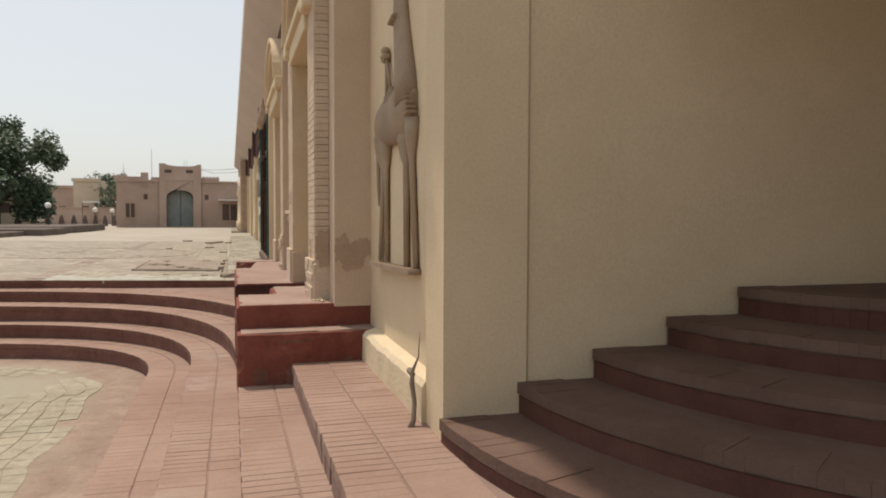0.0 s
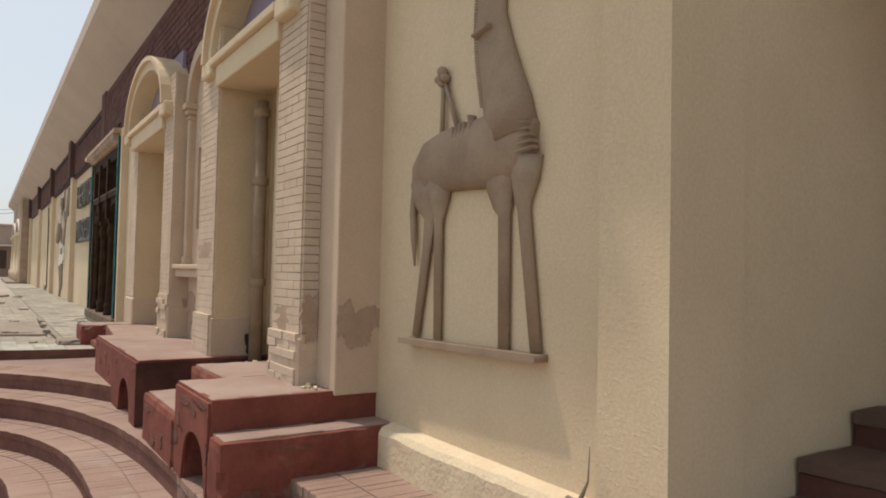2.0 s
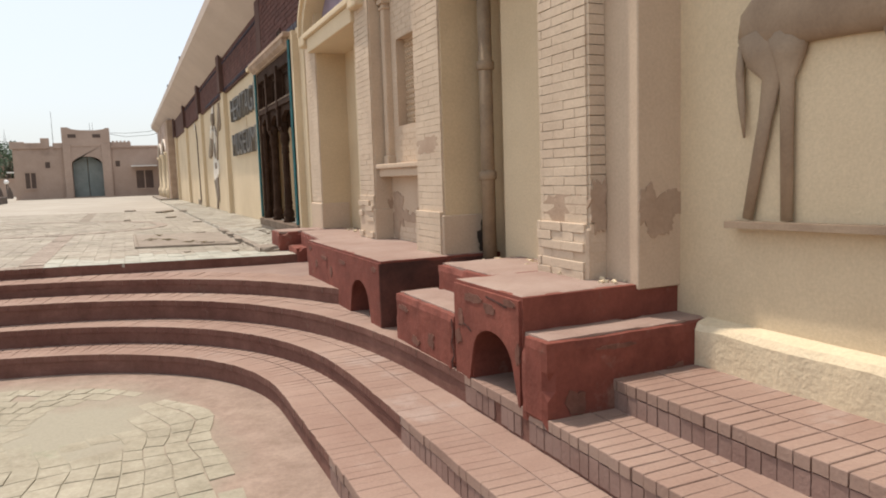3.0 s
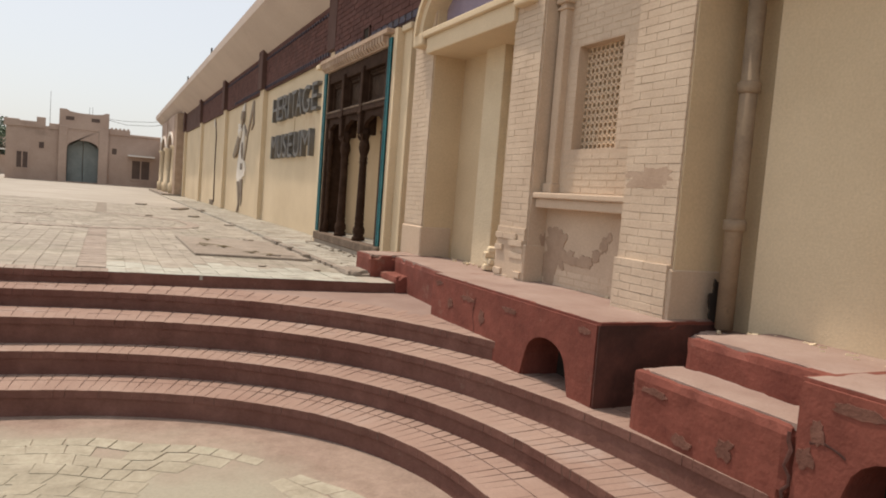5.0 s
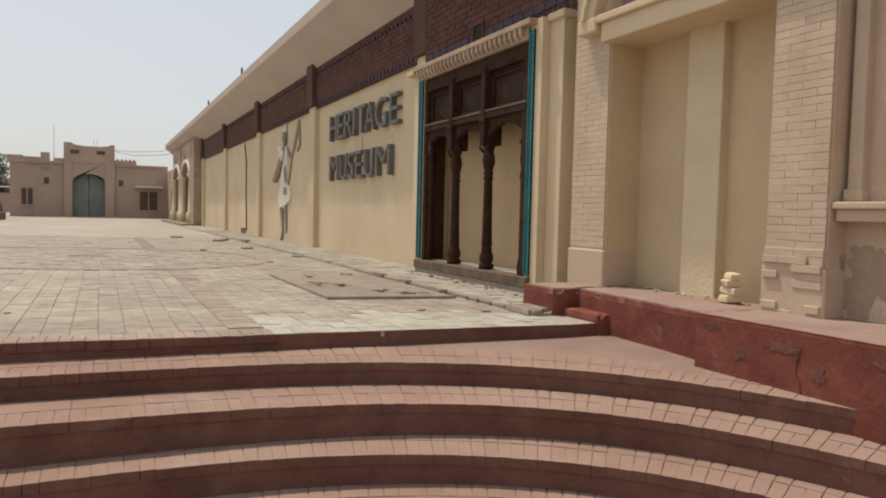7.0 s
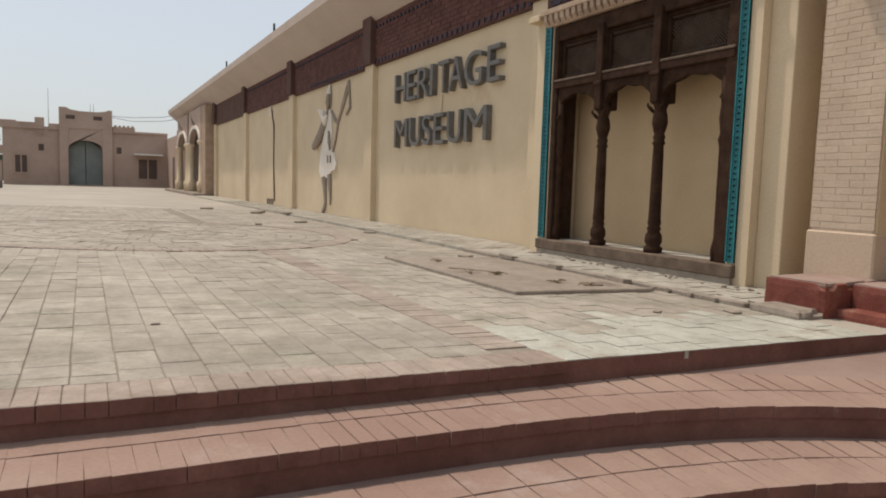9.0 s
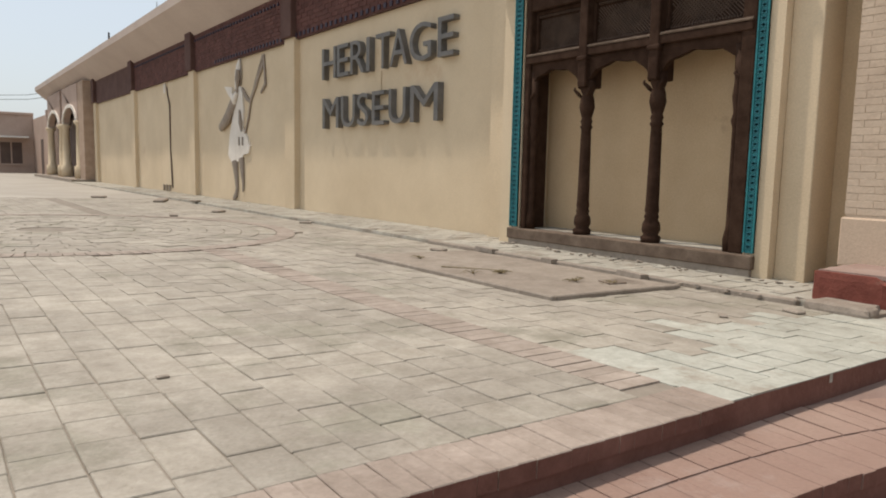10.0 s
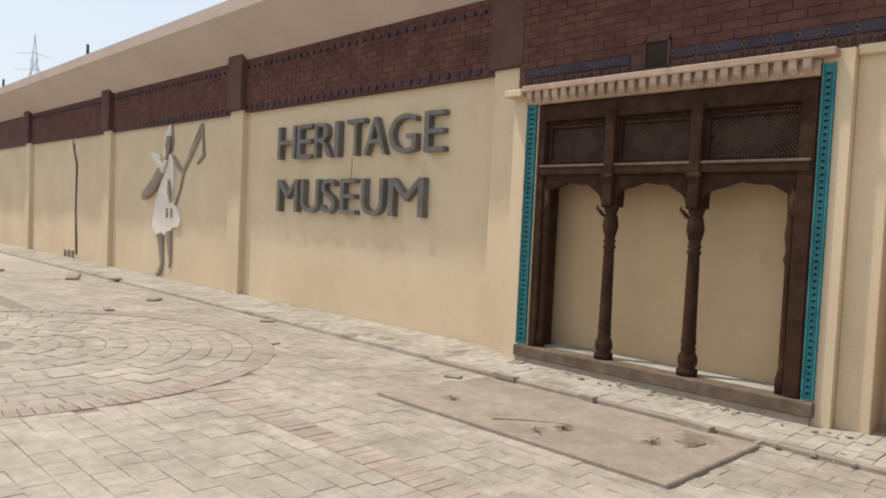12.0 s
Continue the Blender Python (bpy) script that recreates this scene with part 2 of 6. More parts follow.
PLANTER = surf("dark_planter_cement", (0.10, 0.078, 0.066), (0.15, 0.12, 0.10), 1, 20, 0.9, 0.2)
TEAL = surf("teal_glazed_tile", (0.018, 0.155, 0.180), (0.032, 0.22, 0.245), 5, 40, 0.45, 0.1, blotch=True)
TEAL_DARK = surf("dark_teal_relief", (0.016, 0.10, 0.12), (0.024, 0.14, 0.165), 5, 40, 0.45, 0.1)
LETTER = surf("grey_metal_letter", (0.150, 0.142, 0.132), (0.205, 0.190, 0.172), 6, 60, 0.6, 0.1, metal=0.2)
BRONZE = surf("grey_brown_relief", (0.27, 0.195, 0.135), (0.35, 0.26, 0.18), 4, 70, 0.75, 0.25)
WHITE = surf("white_relief_paint", (0.66, 0.60, 0.52), (0.76, 0.70, 0.62), 3, 60, 0.8, 0.15)
GREY = surf("grey_relief_paint", (0.26, 0.21, 0.17), (0.34, 0.28, 0.22), 4, 60, 0.8, 0.15)
LATTICE = surf("cream_stone_lattice", (0.58, 0.44, 0.31), (0.66, 0.51, 0.36), 5, 60, 0.85, 0.2)
# Near-black in place of unlit openings; also the soot mark by the pipe.
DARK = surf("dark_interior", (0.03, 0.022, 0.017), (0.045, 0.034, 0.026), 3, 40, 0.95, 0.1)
# Pipe colour holds the niche corner's shadow as well as brown stains.
PIPE = surf("weathered_shaded_pipe", (0.240, 0.175, 0.120), (0.330, 0.245, 0.165), 6, 60, 0.75, 0.2, stain=(0.12, 0.09, 0.06), stain_at=0.6, stain_scale=3)
HOSE = surf("grey_hose", (0.16, 0.125, 0.095), (0.24, 0.19, 0.15), 8, 60, 0.85, 0.2)
FAR_WALL = surf("far_pink_plaster", (0.40, 0.29, 0.23), (0.48, 0.36, 0.29), 0.5, 12, 0.9, 0.2, stain=(0.34, 0.25, 0.20), stain_at=0.6, stain_scale=0.4)
# Inner shade of far openings as a colour; also the robed relief's edge.
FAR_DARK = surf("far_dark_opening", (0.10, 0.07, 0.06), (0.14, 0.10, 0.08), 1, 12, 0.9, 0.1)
FAR_GREEN = surf("far_blue_green_gate", (0.200, 0.225, 0.215), (0.260, 0.285, 0.270), 1, 12, 0.6, 0.1)
FAR_TAN = surf("far_tan_plaster", (0.48, 0.39, 0.29), (0.56, 0.46, 0.35), 0.5, 12, 0.9, 0.2)
FAR_WHITE = surf("white_metal_awning", (0.7, 0.68, 0.64), (0.78, 0.76, 0.72), 2, 20, 0.6, 0.1)
LEAF = surf("dark_leaves", (0.074, 0.112, 0.068), (0.118, 0.160, 0.098), 0.7, 10, 0.6, 0.1, vary=0.4, island=True)
BARK = surf("bark", (0.10, 0.075, 0.055), (0.17, 0.13, 0.10), 4, 30, 0.9, 0.4)
GLOBE = surf("white_lamp_globe", (0.78, 0.77, 0.74), (0.84, 0.83, 0.80), 3, 20, 0.3, 0.02)
IRON = surf("dark_iron", (0.05, 0.045, 0.04), (0.09, 0.08, 0.07), 6, 50, 0.6, 0.1, metal=0.6)
# Pale pylon steel: distance haze is put into the colour.
HAZED_STEEL = surf("hazed_steel", (0.30, 0.31, 0.31), (0.38, 0.39, 0.39), 1, 20, 0.6, 0.1)
CORNICE = surf("pinkish_cornice_plaster", (0.415, 0.300, 0.225), (0.500, 0.375, 0.285), 2, 60, 0.85, 0.3, stain=(0.40, 0.28, 0.20), stain_at=0.6, stain_scale=3, blotch=True)
STRAW = surf("dry_weed", (0.20, 0.16, 0.09), (0.30, 0.24, 0.14), 20, 90, 0.9, 0.2)


# ---- mesh helpers ----
def add_box(bm, x0, x1, y0, y1, z0, z1):
    vs = [bm.verts.new((x, y, z)) for z in (z0, z1) for x, y in ((x0, y0), (x1, y0), (x1, y1), (x0, y1))]
    for f in ((0, 3, 2, 1), (4, 5, 6, 7), (0, 1, 5, 4), (1, 2, 6, 5), (2, 3, 7, 6), (3, 0, 4, 7)):
        bm.faces.new([vs[i] for i in f])
    return vs


def bevel_all(bm, w, seg=1):
    bmesh.ops.bevel(bm, geom=list(bm.edges), offset=w, segments=seg, affect="EDGES", profile=0.5)


def boxes(*rows, bevel=0.0, seg=1):
    bm = bmesh.new()
    for r in rows:
        b = bmesh.new()
        add_box(b, *r)
        if bevel:
            bevel_all(b, bevel, seg)
        me = bpy.data.meshes.new("tmp")
        b.to_mesh(me)
        b.free()
        bm.from_mesh(me)
        bpy.data.meshes.remove(me)
    return bm


def link_mesh(name, bm, material, parent=None, label="", smooth=False):
    bmesh.ops.recalc_face_normals(bm, faces=bm.faces)
    me = bpy.data.meshes.new(name)
    bm.to_mesh(me)
    bm.free()
    for mt in material if isinstance(material, (list, tuple)) else [material]:
        me.materials.append(mt)
    if smooth:
        me.polygons.foreach_set("use_smooth", [True] * len(me.polygons))
    ob = new(name, me)
    if parent:
        ob.parent = parent
    if label:
        ob["label"] = label
    return ob


def part(name, bm, material, parent, label="", smooth=False):
    return link_mesh(name, bm, material, parent, label, smooth)


def structure(name, bm, material, label, category="wall", smooth=False):
    return tagged(link_mesh(name, bm, material, smooth=smooth), label, category, kind="structure")


def thing(name, label, category, group="", at=(0, 0, 0)):
    ob = new(name)
    ob.empty_display_size = 0.1
    ob.location = at
    return tagged(ob, label, category, group)


def prism(bm, pts, axis, a, b):
    """Extrudes a closed outline of (u, v) along an axis from a to b."""
    def place(u, v, w):
        return {"x": (w, u, v), "y": (u, w, v), "z": (u, v, w)}[axis]
    lo = [bm.verts.new(place(u, v, a)) for u, v in pts]
    hi = [bm.verts.new(place(u, v, b)) for u, v in pts]
    n = len(pts)
    bm.faces.new(lo[::-1])
    bm.faces.new(hi)
    for i in range(n):
        bm.faces.new((lo[i], lo[(i + 1) % n], hi[(i + 1) % n], hi[i]))
    return lo, hi


def tube(bm, points, radii, sides=10, squash=None):
    """A tapered round limb along points; squash=(axis index, factor, centre) flattens it."""
    rings = []
    pts = [Vector(p) for p in points]
    for i, p in enumerate(pts):
        d = (pts[min(i + 1, len(pts) - 1)] - pts[max(i - 1, 0)]).normalized()
        side = d.orthogonal() if abs(d.x) > 0.9 else d.cross(Vector((1, 0, 0)))
        side.normalize()
        up = d.cross(side).normalized()
        ring = []
        for k in range(sides):
            a = math.tau * k / sides
            q = p + (side * math.cos(a) + up * math.sin(a)) * radii[i]
            if squash:
                q[squash[0]] = squash[2] + (q[squash[0]] - squash[2]) * squash[1]
            ring.append(bm.verts.new(q))
        rings.append(ring)
    for r0, r1 in zip(rings, rings[1:]):
        for k in range(sides):
            bm.faces.new((r0[k], r0[(k + 1) % sides], r1[(k + 1) % sides], r1[k]))
    bm.faces.new(rings[0][::-1])
    bm.faces.new(rings[-1])


def blob(bm, centre, size, seg=14, rings=9):
    m = Matrix.Translation(centre) @ Matrix.Diagonal((*size, 1))
    bmesh.ops.create_uvsphere(bm, u_segments=seg, v_segments=rings, radius=1, matrix=m)


def lathe(bm, profile, at, sides=14):
    """Turned post: profile of (radius, z) round the upright through at."""
    rings = [[bm.verts.new((at[0] + r * math.cos(math.tau * k / sides), at[1] + r * math.sin(math.tau * k / sides), at[2] + z)) for k in range(sides)] for r, z in profile]
    for r0, r1 in zip(rings, rings[1:]):
        for k in range(sides):
            bm.faces.new((r0[k], r0[(k + 1) % sides], r1[(k + 1) % sides], r1[k]))
    bm.faces.new(rings[0][::-1])
    bm.faces.new(rings[-1])


def arch_pts(y0, y1, z0, rise, n=14, power=2.0):
    """Points of an arch from (y1, z0) over to (y0, z0)."""
    c, a = (y0 + y1) / 2, (y1 - y0) / 2
    out = []
    for i in range(n + 1):
        u = math.pi * i / n
        cu, su = math.cos(u), math.sin(u)
        out.append((c + a * math.copysign(abs(cu) ** (2 / power), cu), z0 + rise * abs(su) ** (2 / power)))
    return out


def brick_mesh(name, sx, sy, sz, mat, chamfer=0.004):
    bm = bmesh.new()
    add_box(bm, -sx / 2, sx / 2, -sy / 2, sy / 2, -sz / 2, sz / 2)
    if chamfer:
        top = [e for e in bm.edges if all(v.co.z > 0 for v in e.verts)]
        bmesh.ops.bevel(bm, geom=top, offset=chamfer, segments=1, affect="EDGES")
    bmesh.ops.recalc_face_normals(bm, faces=bm.faces)
    me = bpy.data.meshes.new(name)
    bm.to_mesh(me)
    bm.free()
    me.materials.append(mat)
    return me


class Pieces:
    """Many loose blocks gathered into one mesh by from_pydata."""
    def __init__(self):
        self.v, self.f = [], []

    def block(self, m, sx, sy, sz, taper=0.0):
        base = len(self.v)
        for z in (-0.5, 0.5):
            k = 1 - taper if z > 0 else 1
            for x, y in ((-0.5, -0.5), (0.5, -0.5), (0.5, 0.5), (-0.5, 0.5)):
                self.v.append(tuple(m @ Vector((x * sx * k, y * sy * k, z * sz))))
        for f in ((0, 3, 2, 1), (4, 5, 6, 7), (0, 1, 5, 4), (1, 2, 6, 5), (2, 3, 7, 6), (3, 0, 4, 7)):
            self.f.append([base + i for i in f])

    def make(self, name, mat, parent=None, kind="stuff"):
        me = bpy.data.meshes.new(name)
        me.from_pydata(self.v, [], self.f)
        me.materials.append(mat)
        ob = new(name, me)
        ob.parent = parent
        if kind:
            ob["kind"] = kind
        return ob


rnd = random.Random(7)

# ---- ground, pit and terraces ----
PLAZA, RISE = 0.75, (0.06, 0.205, 0.347, 0.513, 0.651)
FALL = (0.0, 0.010, 0.016, 0.0225, 0.0195, 0.0225)   # each tier climbs a little away from the building
CX, CY, LEFT = -3.4, 7.2, -7.4
AX, BY, POW = (0, 2.765, 3.155, 3.541, 3.893), (0, 2.155, 2.905, 4.151, 4.694), (0, 2.253, 2.394, 2.858, 2.829)
CYS = (7.2, 7.25, 6.86, 5.84, 5.75)


def edge_y(x):
    return 10.825 + 0.006 * x


def tilt(x, y):
    return FALL[5] * min(1.0, max(0.0, (45.0 - y) / 31.0))


def plaza_z(x, y):
    return PLAZA + tilt(x, y) * min(8.0, max(0.0, -x))


def tier_z(k, x, y):
    return plaza_z(x, y) if k == 5 else RISE[k] + FALL[k] * min(8.0, max(0.0, -x))


def laid(x, y, dz=0.0, k=5):
    """Place on the sloping plaza or on a tier, leaning with it."""
    s = (tilt(x, y) if k == 5 else FALL[k]) if -8.0 < x < 0.0 else 0.0
    return Matrix.Translation((x, y, tier_z(k, x, y) + dz)) @ Matrix.Rotation(s, 4, "Y")


def bowl(a, b, power, CY, y_start=-6.0, n_line=20, n_arc=48):
    """Front edge of one terrace: up along the building, round the corner, across, and back."""
    pts = [(CX + a, y_start + (CY - y_start) * i / n_line) for i in range(n_line)]
    for i in range(n_arc + 1):
        u = math.pi / 2 * i / n_arc
        pts.append((CX + a * math.cos(u) ** (2 / power), CY + b * math.sin(u) ** (2 / power)))
    far = CY + b
    pts += [(CX + (LEFT - CX) * i / n_line, far - 0.006 * (CX - LEFT) * i / n_line) for i in range(1, n_line)]
    for i in range(n_arc, -1, -1):
        u = math.pi / 2 * i / n_arc
        pts.append((LEFT - a * math.cos(u) ** (2 / power), CY + (b - 0.024) * math.sin(u) ** (2 / power)))
    pts += [(LEFT - a, CY + (y_start - CY) * i / n_line) for i in range(1, n_line + 1)]
    return pts


def plaza_rim(n_line=20, n_arc=48, y_start=-6.0):
    xr, xl = 1.35, -12.2
    yr, yl = edge_y(xr), edge_y(xl)
    pts = [(xr, y_start + (CY - y_start) * i / n_line) for i in range(n_line)]
    for i in range(n_arc + 1):
        f = i / n_arc
        pts.append((xr, CY + (yr - CY) * f * 2) if f < 0.5 else (xr + (CX - xr) * (f - 0.5) * 2, edge_y(xr + (CX - xr) * (f - 0.5) * 2)))
    pts += [(CX + (LEFT - CX) * i / n_line, edge_y(CX + (LEFT - CX) * i / n_line)) for i in range(1, n_line)]
    for i in range(n_arc, -1, -1):
        f = i / n_arc
        x = xl + (LEFT - xl) * (f - 0.5) * 2
        pts.append((xl, CY + (yl - CY) * f * 2) if f < 0.5 else (x, edge_y(x)))
    pts += [(xl, CY + (y_start - CY) * i / n_line) for i in range(1, n_line + 1)]
    return pts


EDGES = [None] + [bowl(AX[k], BY[k], POW[k], CYS[k]) for k in (1, 2, 3, 4)] + [plaza_rim()]
# the top tier runs behind the drain opening of the long plinth
EDGES[4] = [(0.62 if 7.62 < y < 8.40 and x > -0.3 else x, y) for x, y in EDGES[4]]

rim = EDGES[5]
bm = bmesh.new()
outer = [bm.verts.new((x, y, PLAZA - 0.007)) for x, y in ((-1500, -1500), (1500, -1500), (1500, 1500), (-1500, 1500))]
inner = [bm.verts.new((x, y, PLAZA - 0.007)) for x, y in rim]
for loop in (outer, inner):
    for i in range(len(loop)):
        bm.edges.new((loop[i], loop[(i + 1) % len(loop)]))
bmesh.ops.triangle_fill(bm, use_beauty=True, use_dissolve=False, edges=list(bm.edges))
for f in bm.faces:
    if f.normal.z < 0:
        f.normal_flip()
for axis, cuts in ((1, [10.5, 12] + list(range(14, 48, 2)) + [26.9]), (0, [-14, -9.3, -8, -6, -4, -2, 0, 2])):
    for c in cuts:
        at, nor = [0, 0, 0], [0, 0, 0]
        at[axis], nor[axis] = c, 1
        bmesh.ops.bisect_plane(bm, geom=list(bm.verts) + list(bm.edges) + list(bm.faces), plane_co=at, plane_no=nor)
for v in bm.verts:
    v.co.z = plaza_z(v.co.x, v.co.y) - 0.007
for f in bm.faces:
    c = f.calc_center_median()
    if -9.3 < c.x < 0 and 10.5 < c.y < 26.9:
        f.material_index = 1
ground = structure("ground", bm, [GROUND, JOINT], "dusty buff brick-paved plaza reaching the far buildings", "ground")

bm = bmesh.new()
add_box(bm, -11.5, 0.3, -6.0, 11.2, -0.2, RISE[0])
pit_floor = structure("floor_pit", bm, FLOOR, "pale cement floor of the sunken round court with worn flagstones", "floor")

bm = bmesh.new()
add_box(bm, -12.3, 1.4, -6.3, -6.0, -0.2, PLAZA)
structure("wall_pit_back", bm, RED, "low red-painted wall closing the sunken court", "wall")

tiers = []
for k in (1, 2, 3, 4, 5):
    front = EDGES[k]
    bm = bmesh.new()
    lo = [bm.verts.new((x, y, RISE[k - 1] - 0.02)) for x, y in front]
    hi = [bm.verts.new((x, y, tier_z(k, x, y) - 0.006)) for x, y in front]
    for i in range(len(front) - 1):
        bm.faces.new((lo[i], lo[i + 1], hi[i + 1], hi[i])).material_index = 1
    if k < 5:
        bk = [bm.verts.new((x, y, tier_z(k, x, y) - 0.006)) for x, y in EDGES[k + 1]]
        for i in range(len(front) - 1):
            bm.faces.new((hi[i], hi[i + 1], bk[i + 1], bk[i])).material_index = 0
    tiers.append(structure("terrace_step_%d" % k, bm, [DUST, RISER], "curved terrace step of dusty pink brick with a red-painted riser", "step"))

# ---- building walls ----
GX = 1.04   # face of the plain walls
bm = bmesh.new()
prism(bm, [(0.985, 3.40), (1.38, 3.40), (1.45, 3.47), (1.45, 5.53), (1.066, 5.53), (1.056, 3.722), (0.992, 3.712)], "z", 0.4, 4.8)
bmesh.ops.triangulate(bm, faces=[f for f in bm.faces if len(f.verts) > 4])
wall_relief = structure("wall_relief", bm, CREAM, "cream-painted end wall carrying the giraffe relief", "wall")
bm = boxes((1.379, 14.0, 3.418, 3.82, 0.0, 7.0))
structure("wall_entry", bm, CREAM, "plain cream-painted wall rising beside the curved entrance steps", "wall")
# Unseen side wall and soffit, added to block skylight from the entrance steps.
bm = boxes((7.2, 7.5, -6.3, 3.46, 0.0, 7.0))
structure("wall_entry_side", bm, CREAM, "unseen added cream wall keeping skylight out of the entrance recess", "wall")
bm = boxes((1.78, 7.5, -4.0, 3.46, 3.3, 3.7))
structure("ceiling_entry", bm, SOFFIT, "unseen added soffit keeping skylight off the entrance steps", "ceiling")
bm = bmesh.new()
prism(bm, [(GX - 0.075, 0.45), (GX + 0.04, 0.45), (GX + 0.04, 0.875), (GX - 0.05, 0.85), (GX - 0.07, 0.82)], "y", 3.71, 5.29)
bmesh.ops.subdivide_edges(bm, edges=[e for e in bm.edges if abs(e.verts[0].co.y - e.verts[1].co.y) > 1], cuts=40)
for v in bm.verts:
    if v.co.x < GX:
        v.co.x += 0.012 * noise.noise(v.co * 6)
        v.co.z += 0.012 * noise.noise(v.co * 7 + Vector((3, 1, 0)))
structure("baseboard", bm, CREAM_ROUGH, "rough cream plaster skirting at the wall foot", "skirting")


bm = boxes((1.06, 1.5, 15.5, 41.0, 0.5, 4.8))
structure("wall_museum", bm, CREAM, "long cream-painted museum wall with shallow pilasters", "wall")
bay = tagged(new("wall_bays"), "facade of pinkish plastered bays with brick pilasters and arched niches", "facade", kind="structure")
part("back_wall", boxes((1.12, 1.6, 5.47, 15.6, 0.5, 4.8)), NICHE, bay)

for y in (15.62, 21.62, 27.6, 33.9, 40.3):
    b = boxes((0.95, 1.07, y, y + 0.42, 0.7, 3.9), bevel=0.008)
    pl = structure("trim_pilaster", b, [CREAM], "shallow cream-painted pilaster on the long wall", "pilaster")
    part("capital", boxes((0.88, 1.07, y - 0.02, y + 0.44, 3.9, 4.82), bevel=0.008), FRIEZE_BACK, pl, "dark brick capital in the frieze")

# sloping eave and roof
bm = bmesh.new()
prism(bm, [(1.30, 4.70), (0.98, 4.74), (0.60, 5.06), (0.36, 5.28), (0.35, 5.48), (0.6, 5.55), (6, 6.2), (13, 5.4), (13, 5.0), (1.30, 5.0)], "y", 8.3, 53.5)
# Unseen near lengths; their overhang is shaped to place the wall's shadow edges.
prism(bm, [(1.30, 4.70), (0.98, 4.74), (0.50, 5.06), (0.23, 5.28), (0.22, 5.48), (0.6, 5.55), (6, 6.2), (13, 5.4), (13, 5.0), (1.30, 5.0)], "y", 5.0, 8.299)
prism(bm, [(1.30, 4.70), (0.98, 4.74), (0.62, 4.95), (0.33, 5.10), (0.32, 5.28), (0.8, 5.4), (6, 6.2), (13, 5.4), (13, 5.0), (1.30, 5.0)], "y", 2.9, 4.99)
structure("roof_eave", bm, SOFFIT, "deep beige sloping eave running the length of the building", "roof")

# dark brick frieze under the eave
bm = boxes((1.0, 1.08, 15.9, 53.0, 3.86, 4.78))
frieze = structure("trim_frieze", bm, FRIEZE_BACK, "dark red brick frieze band under the eave", "frieze")
bm = boxes((0.90, 1.2, 5.7, 15.64, 3.62, 4.78))
frieze_bay = structure("trim_frieze_bays", bm, FRIEZE_BACK, "dark red brick frieze with a row of blue tiles above the doorway", "frieze")


def brick_band(parent, x, y0, y1, z0, z1, mat, length=0.23, course=0.075, proud=0.008, gaps=()):
    """Running-bond bricks standing proud of a wall that faces -x."""
    p = Pieces()
    z, row = z0, 0
    while z + course <= z1 + 0.01:
        y = y0 - (length / 2 if row % 2 else 0)
        while y < y1:
            a, b = max(y, y0), min(y + length - 0.01, y1)
            if b - a > 0.03 and not any(g[0] < (a + b) / 2 < g[1] and g[2] < z + course / 2 < g[3] for g in gaps):
                d = proud + rnd.uniform(-0.3, 0.4) * min(proud, 0.008)
                p.block(Matrix.Translation((x - d / 2 + 0.01, (a + b) / 2, z + course / 2)), d + 0.02, b - a, course - 0.010)
            y += length
        z += course
        row += 1
    return p.make("brick_courses", mat, parent)


dots = Pieces()
y = 16.1
while y < 34.0:
    dots.block(Matrix.Translation((0.985, y, 4.60)), 0.04, 0.06, 0.05)
    if y < 26.0:
        dots.block(Matrix.Translation((0.988, y + 0.05, 3.93)), 0.03, 0.07, 0.07)
    y += 0.17
dots.make("header_studs", BLUE_TILE, frieze)
VENT = (13.92, 14.14, 3.68, 3.92)
brick_band(frieze, 1.0, 16.1, 34.0, 3.87, 4.75, FRIEZE, course=0.08)
brick_band(frieze_bay, 0.90, 5.75, 15.62, 3.84, 4.75, FRIEZE, course=0.08, gaps=(VENT,))


# ---- brick pilasters of the bays ----
UNIT = brick_mesh("brick", 0.20, 0.05, 0.0465, CREAM_BRICK, 0.003)


def face_bricks(parent, u0, u1, z0, z1, at, facing, course=0.0505, broken=0.0):
    """Separate bricks on the face of a pilaster; facing 'x' looks to -x, 'y' looks to -y."""
    z, row = z0, 0
    w = u1 - u0
    while z < z1 - 0.02:
        cuts = [0, 0.205, 0.41, 0.615] if row % 2 == 0 else [0, 0.102, 0.307, 0.512, 0.717]
        cuts = [c for c in cuts if c < w - 0.03] + [w]
        for a, b in zip(cuts, cuts[1:]):
            if broken and rnd.random() < 0.06 * broken:
                continue
            o = new("brick", UNIT)
            d = rnd.uniform(-0.0009, 0.0009) + 0.018 + broken * rnd.choice((0.0, 0.0, 0.012, 0.02, 0.028))
            c = u0 + (a + b) / 2
            if facing == "x":
                o.matrix_world = Matrix.Translation((at + d, c, z + course / 2)) @ Matrix.Rotation(radians(-90), 4, "Z") @ pose(0, 0, 0, rnd.uniform(-0.5, 0.5), rnd.uniform(-0.5, 0.5), rnd.uniform(-0.3, 0.3))
            else:
                o.matrix_world = Matrix.Translation((c, at + d, z + course / 2)) @ pose(0, 0, 0, rnd.uniform(-0.5, 0.5), rnd.uniform(-0.5, 0.5), rnd.uniform(-0.3, 0.3))
            o.scale = ((b - a - rnd.uniform(0.0015, 0.005)) / 0.20, 1, rnd.uniform(0.99, 1.05))
            o.parent = parent
        z += course
        row += 1


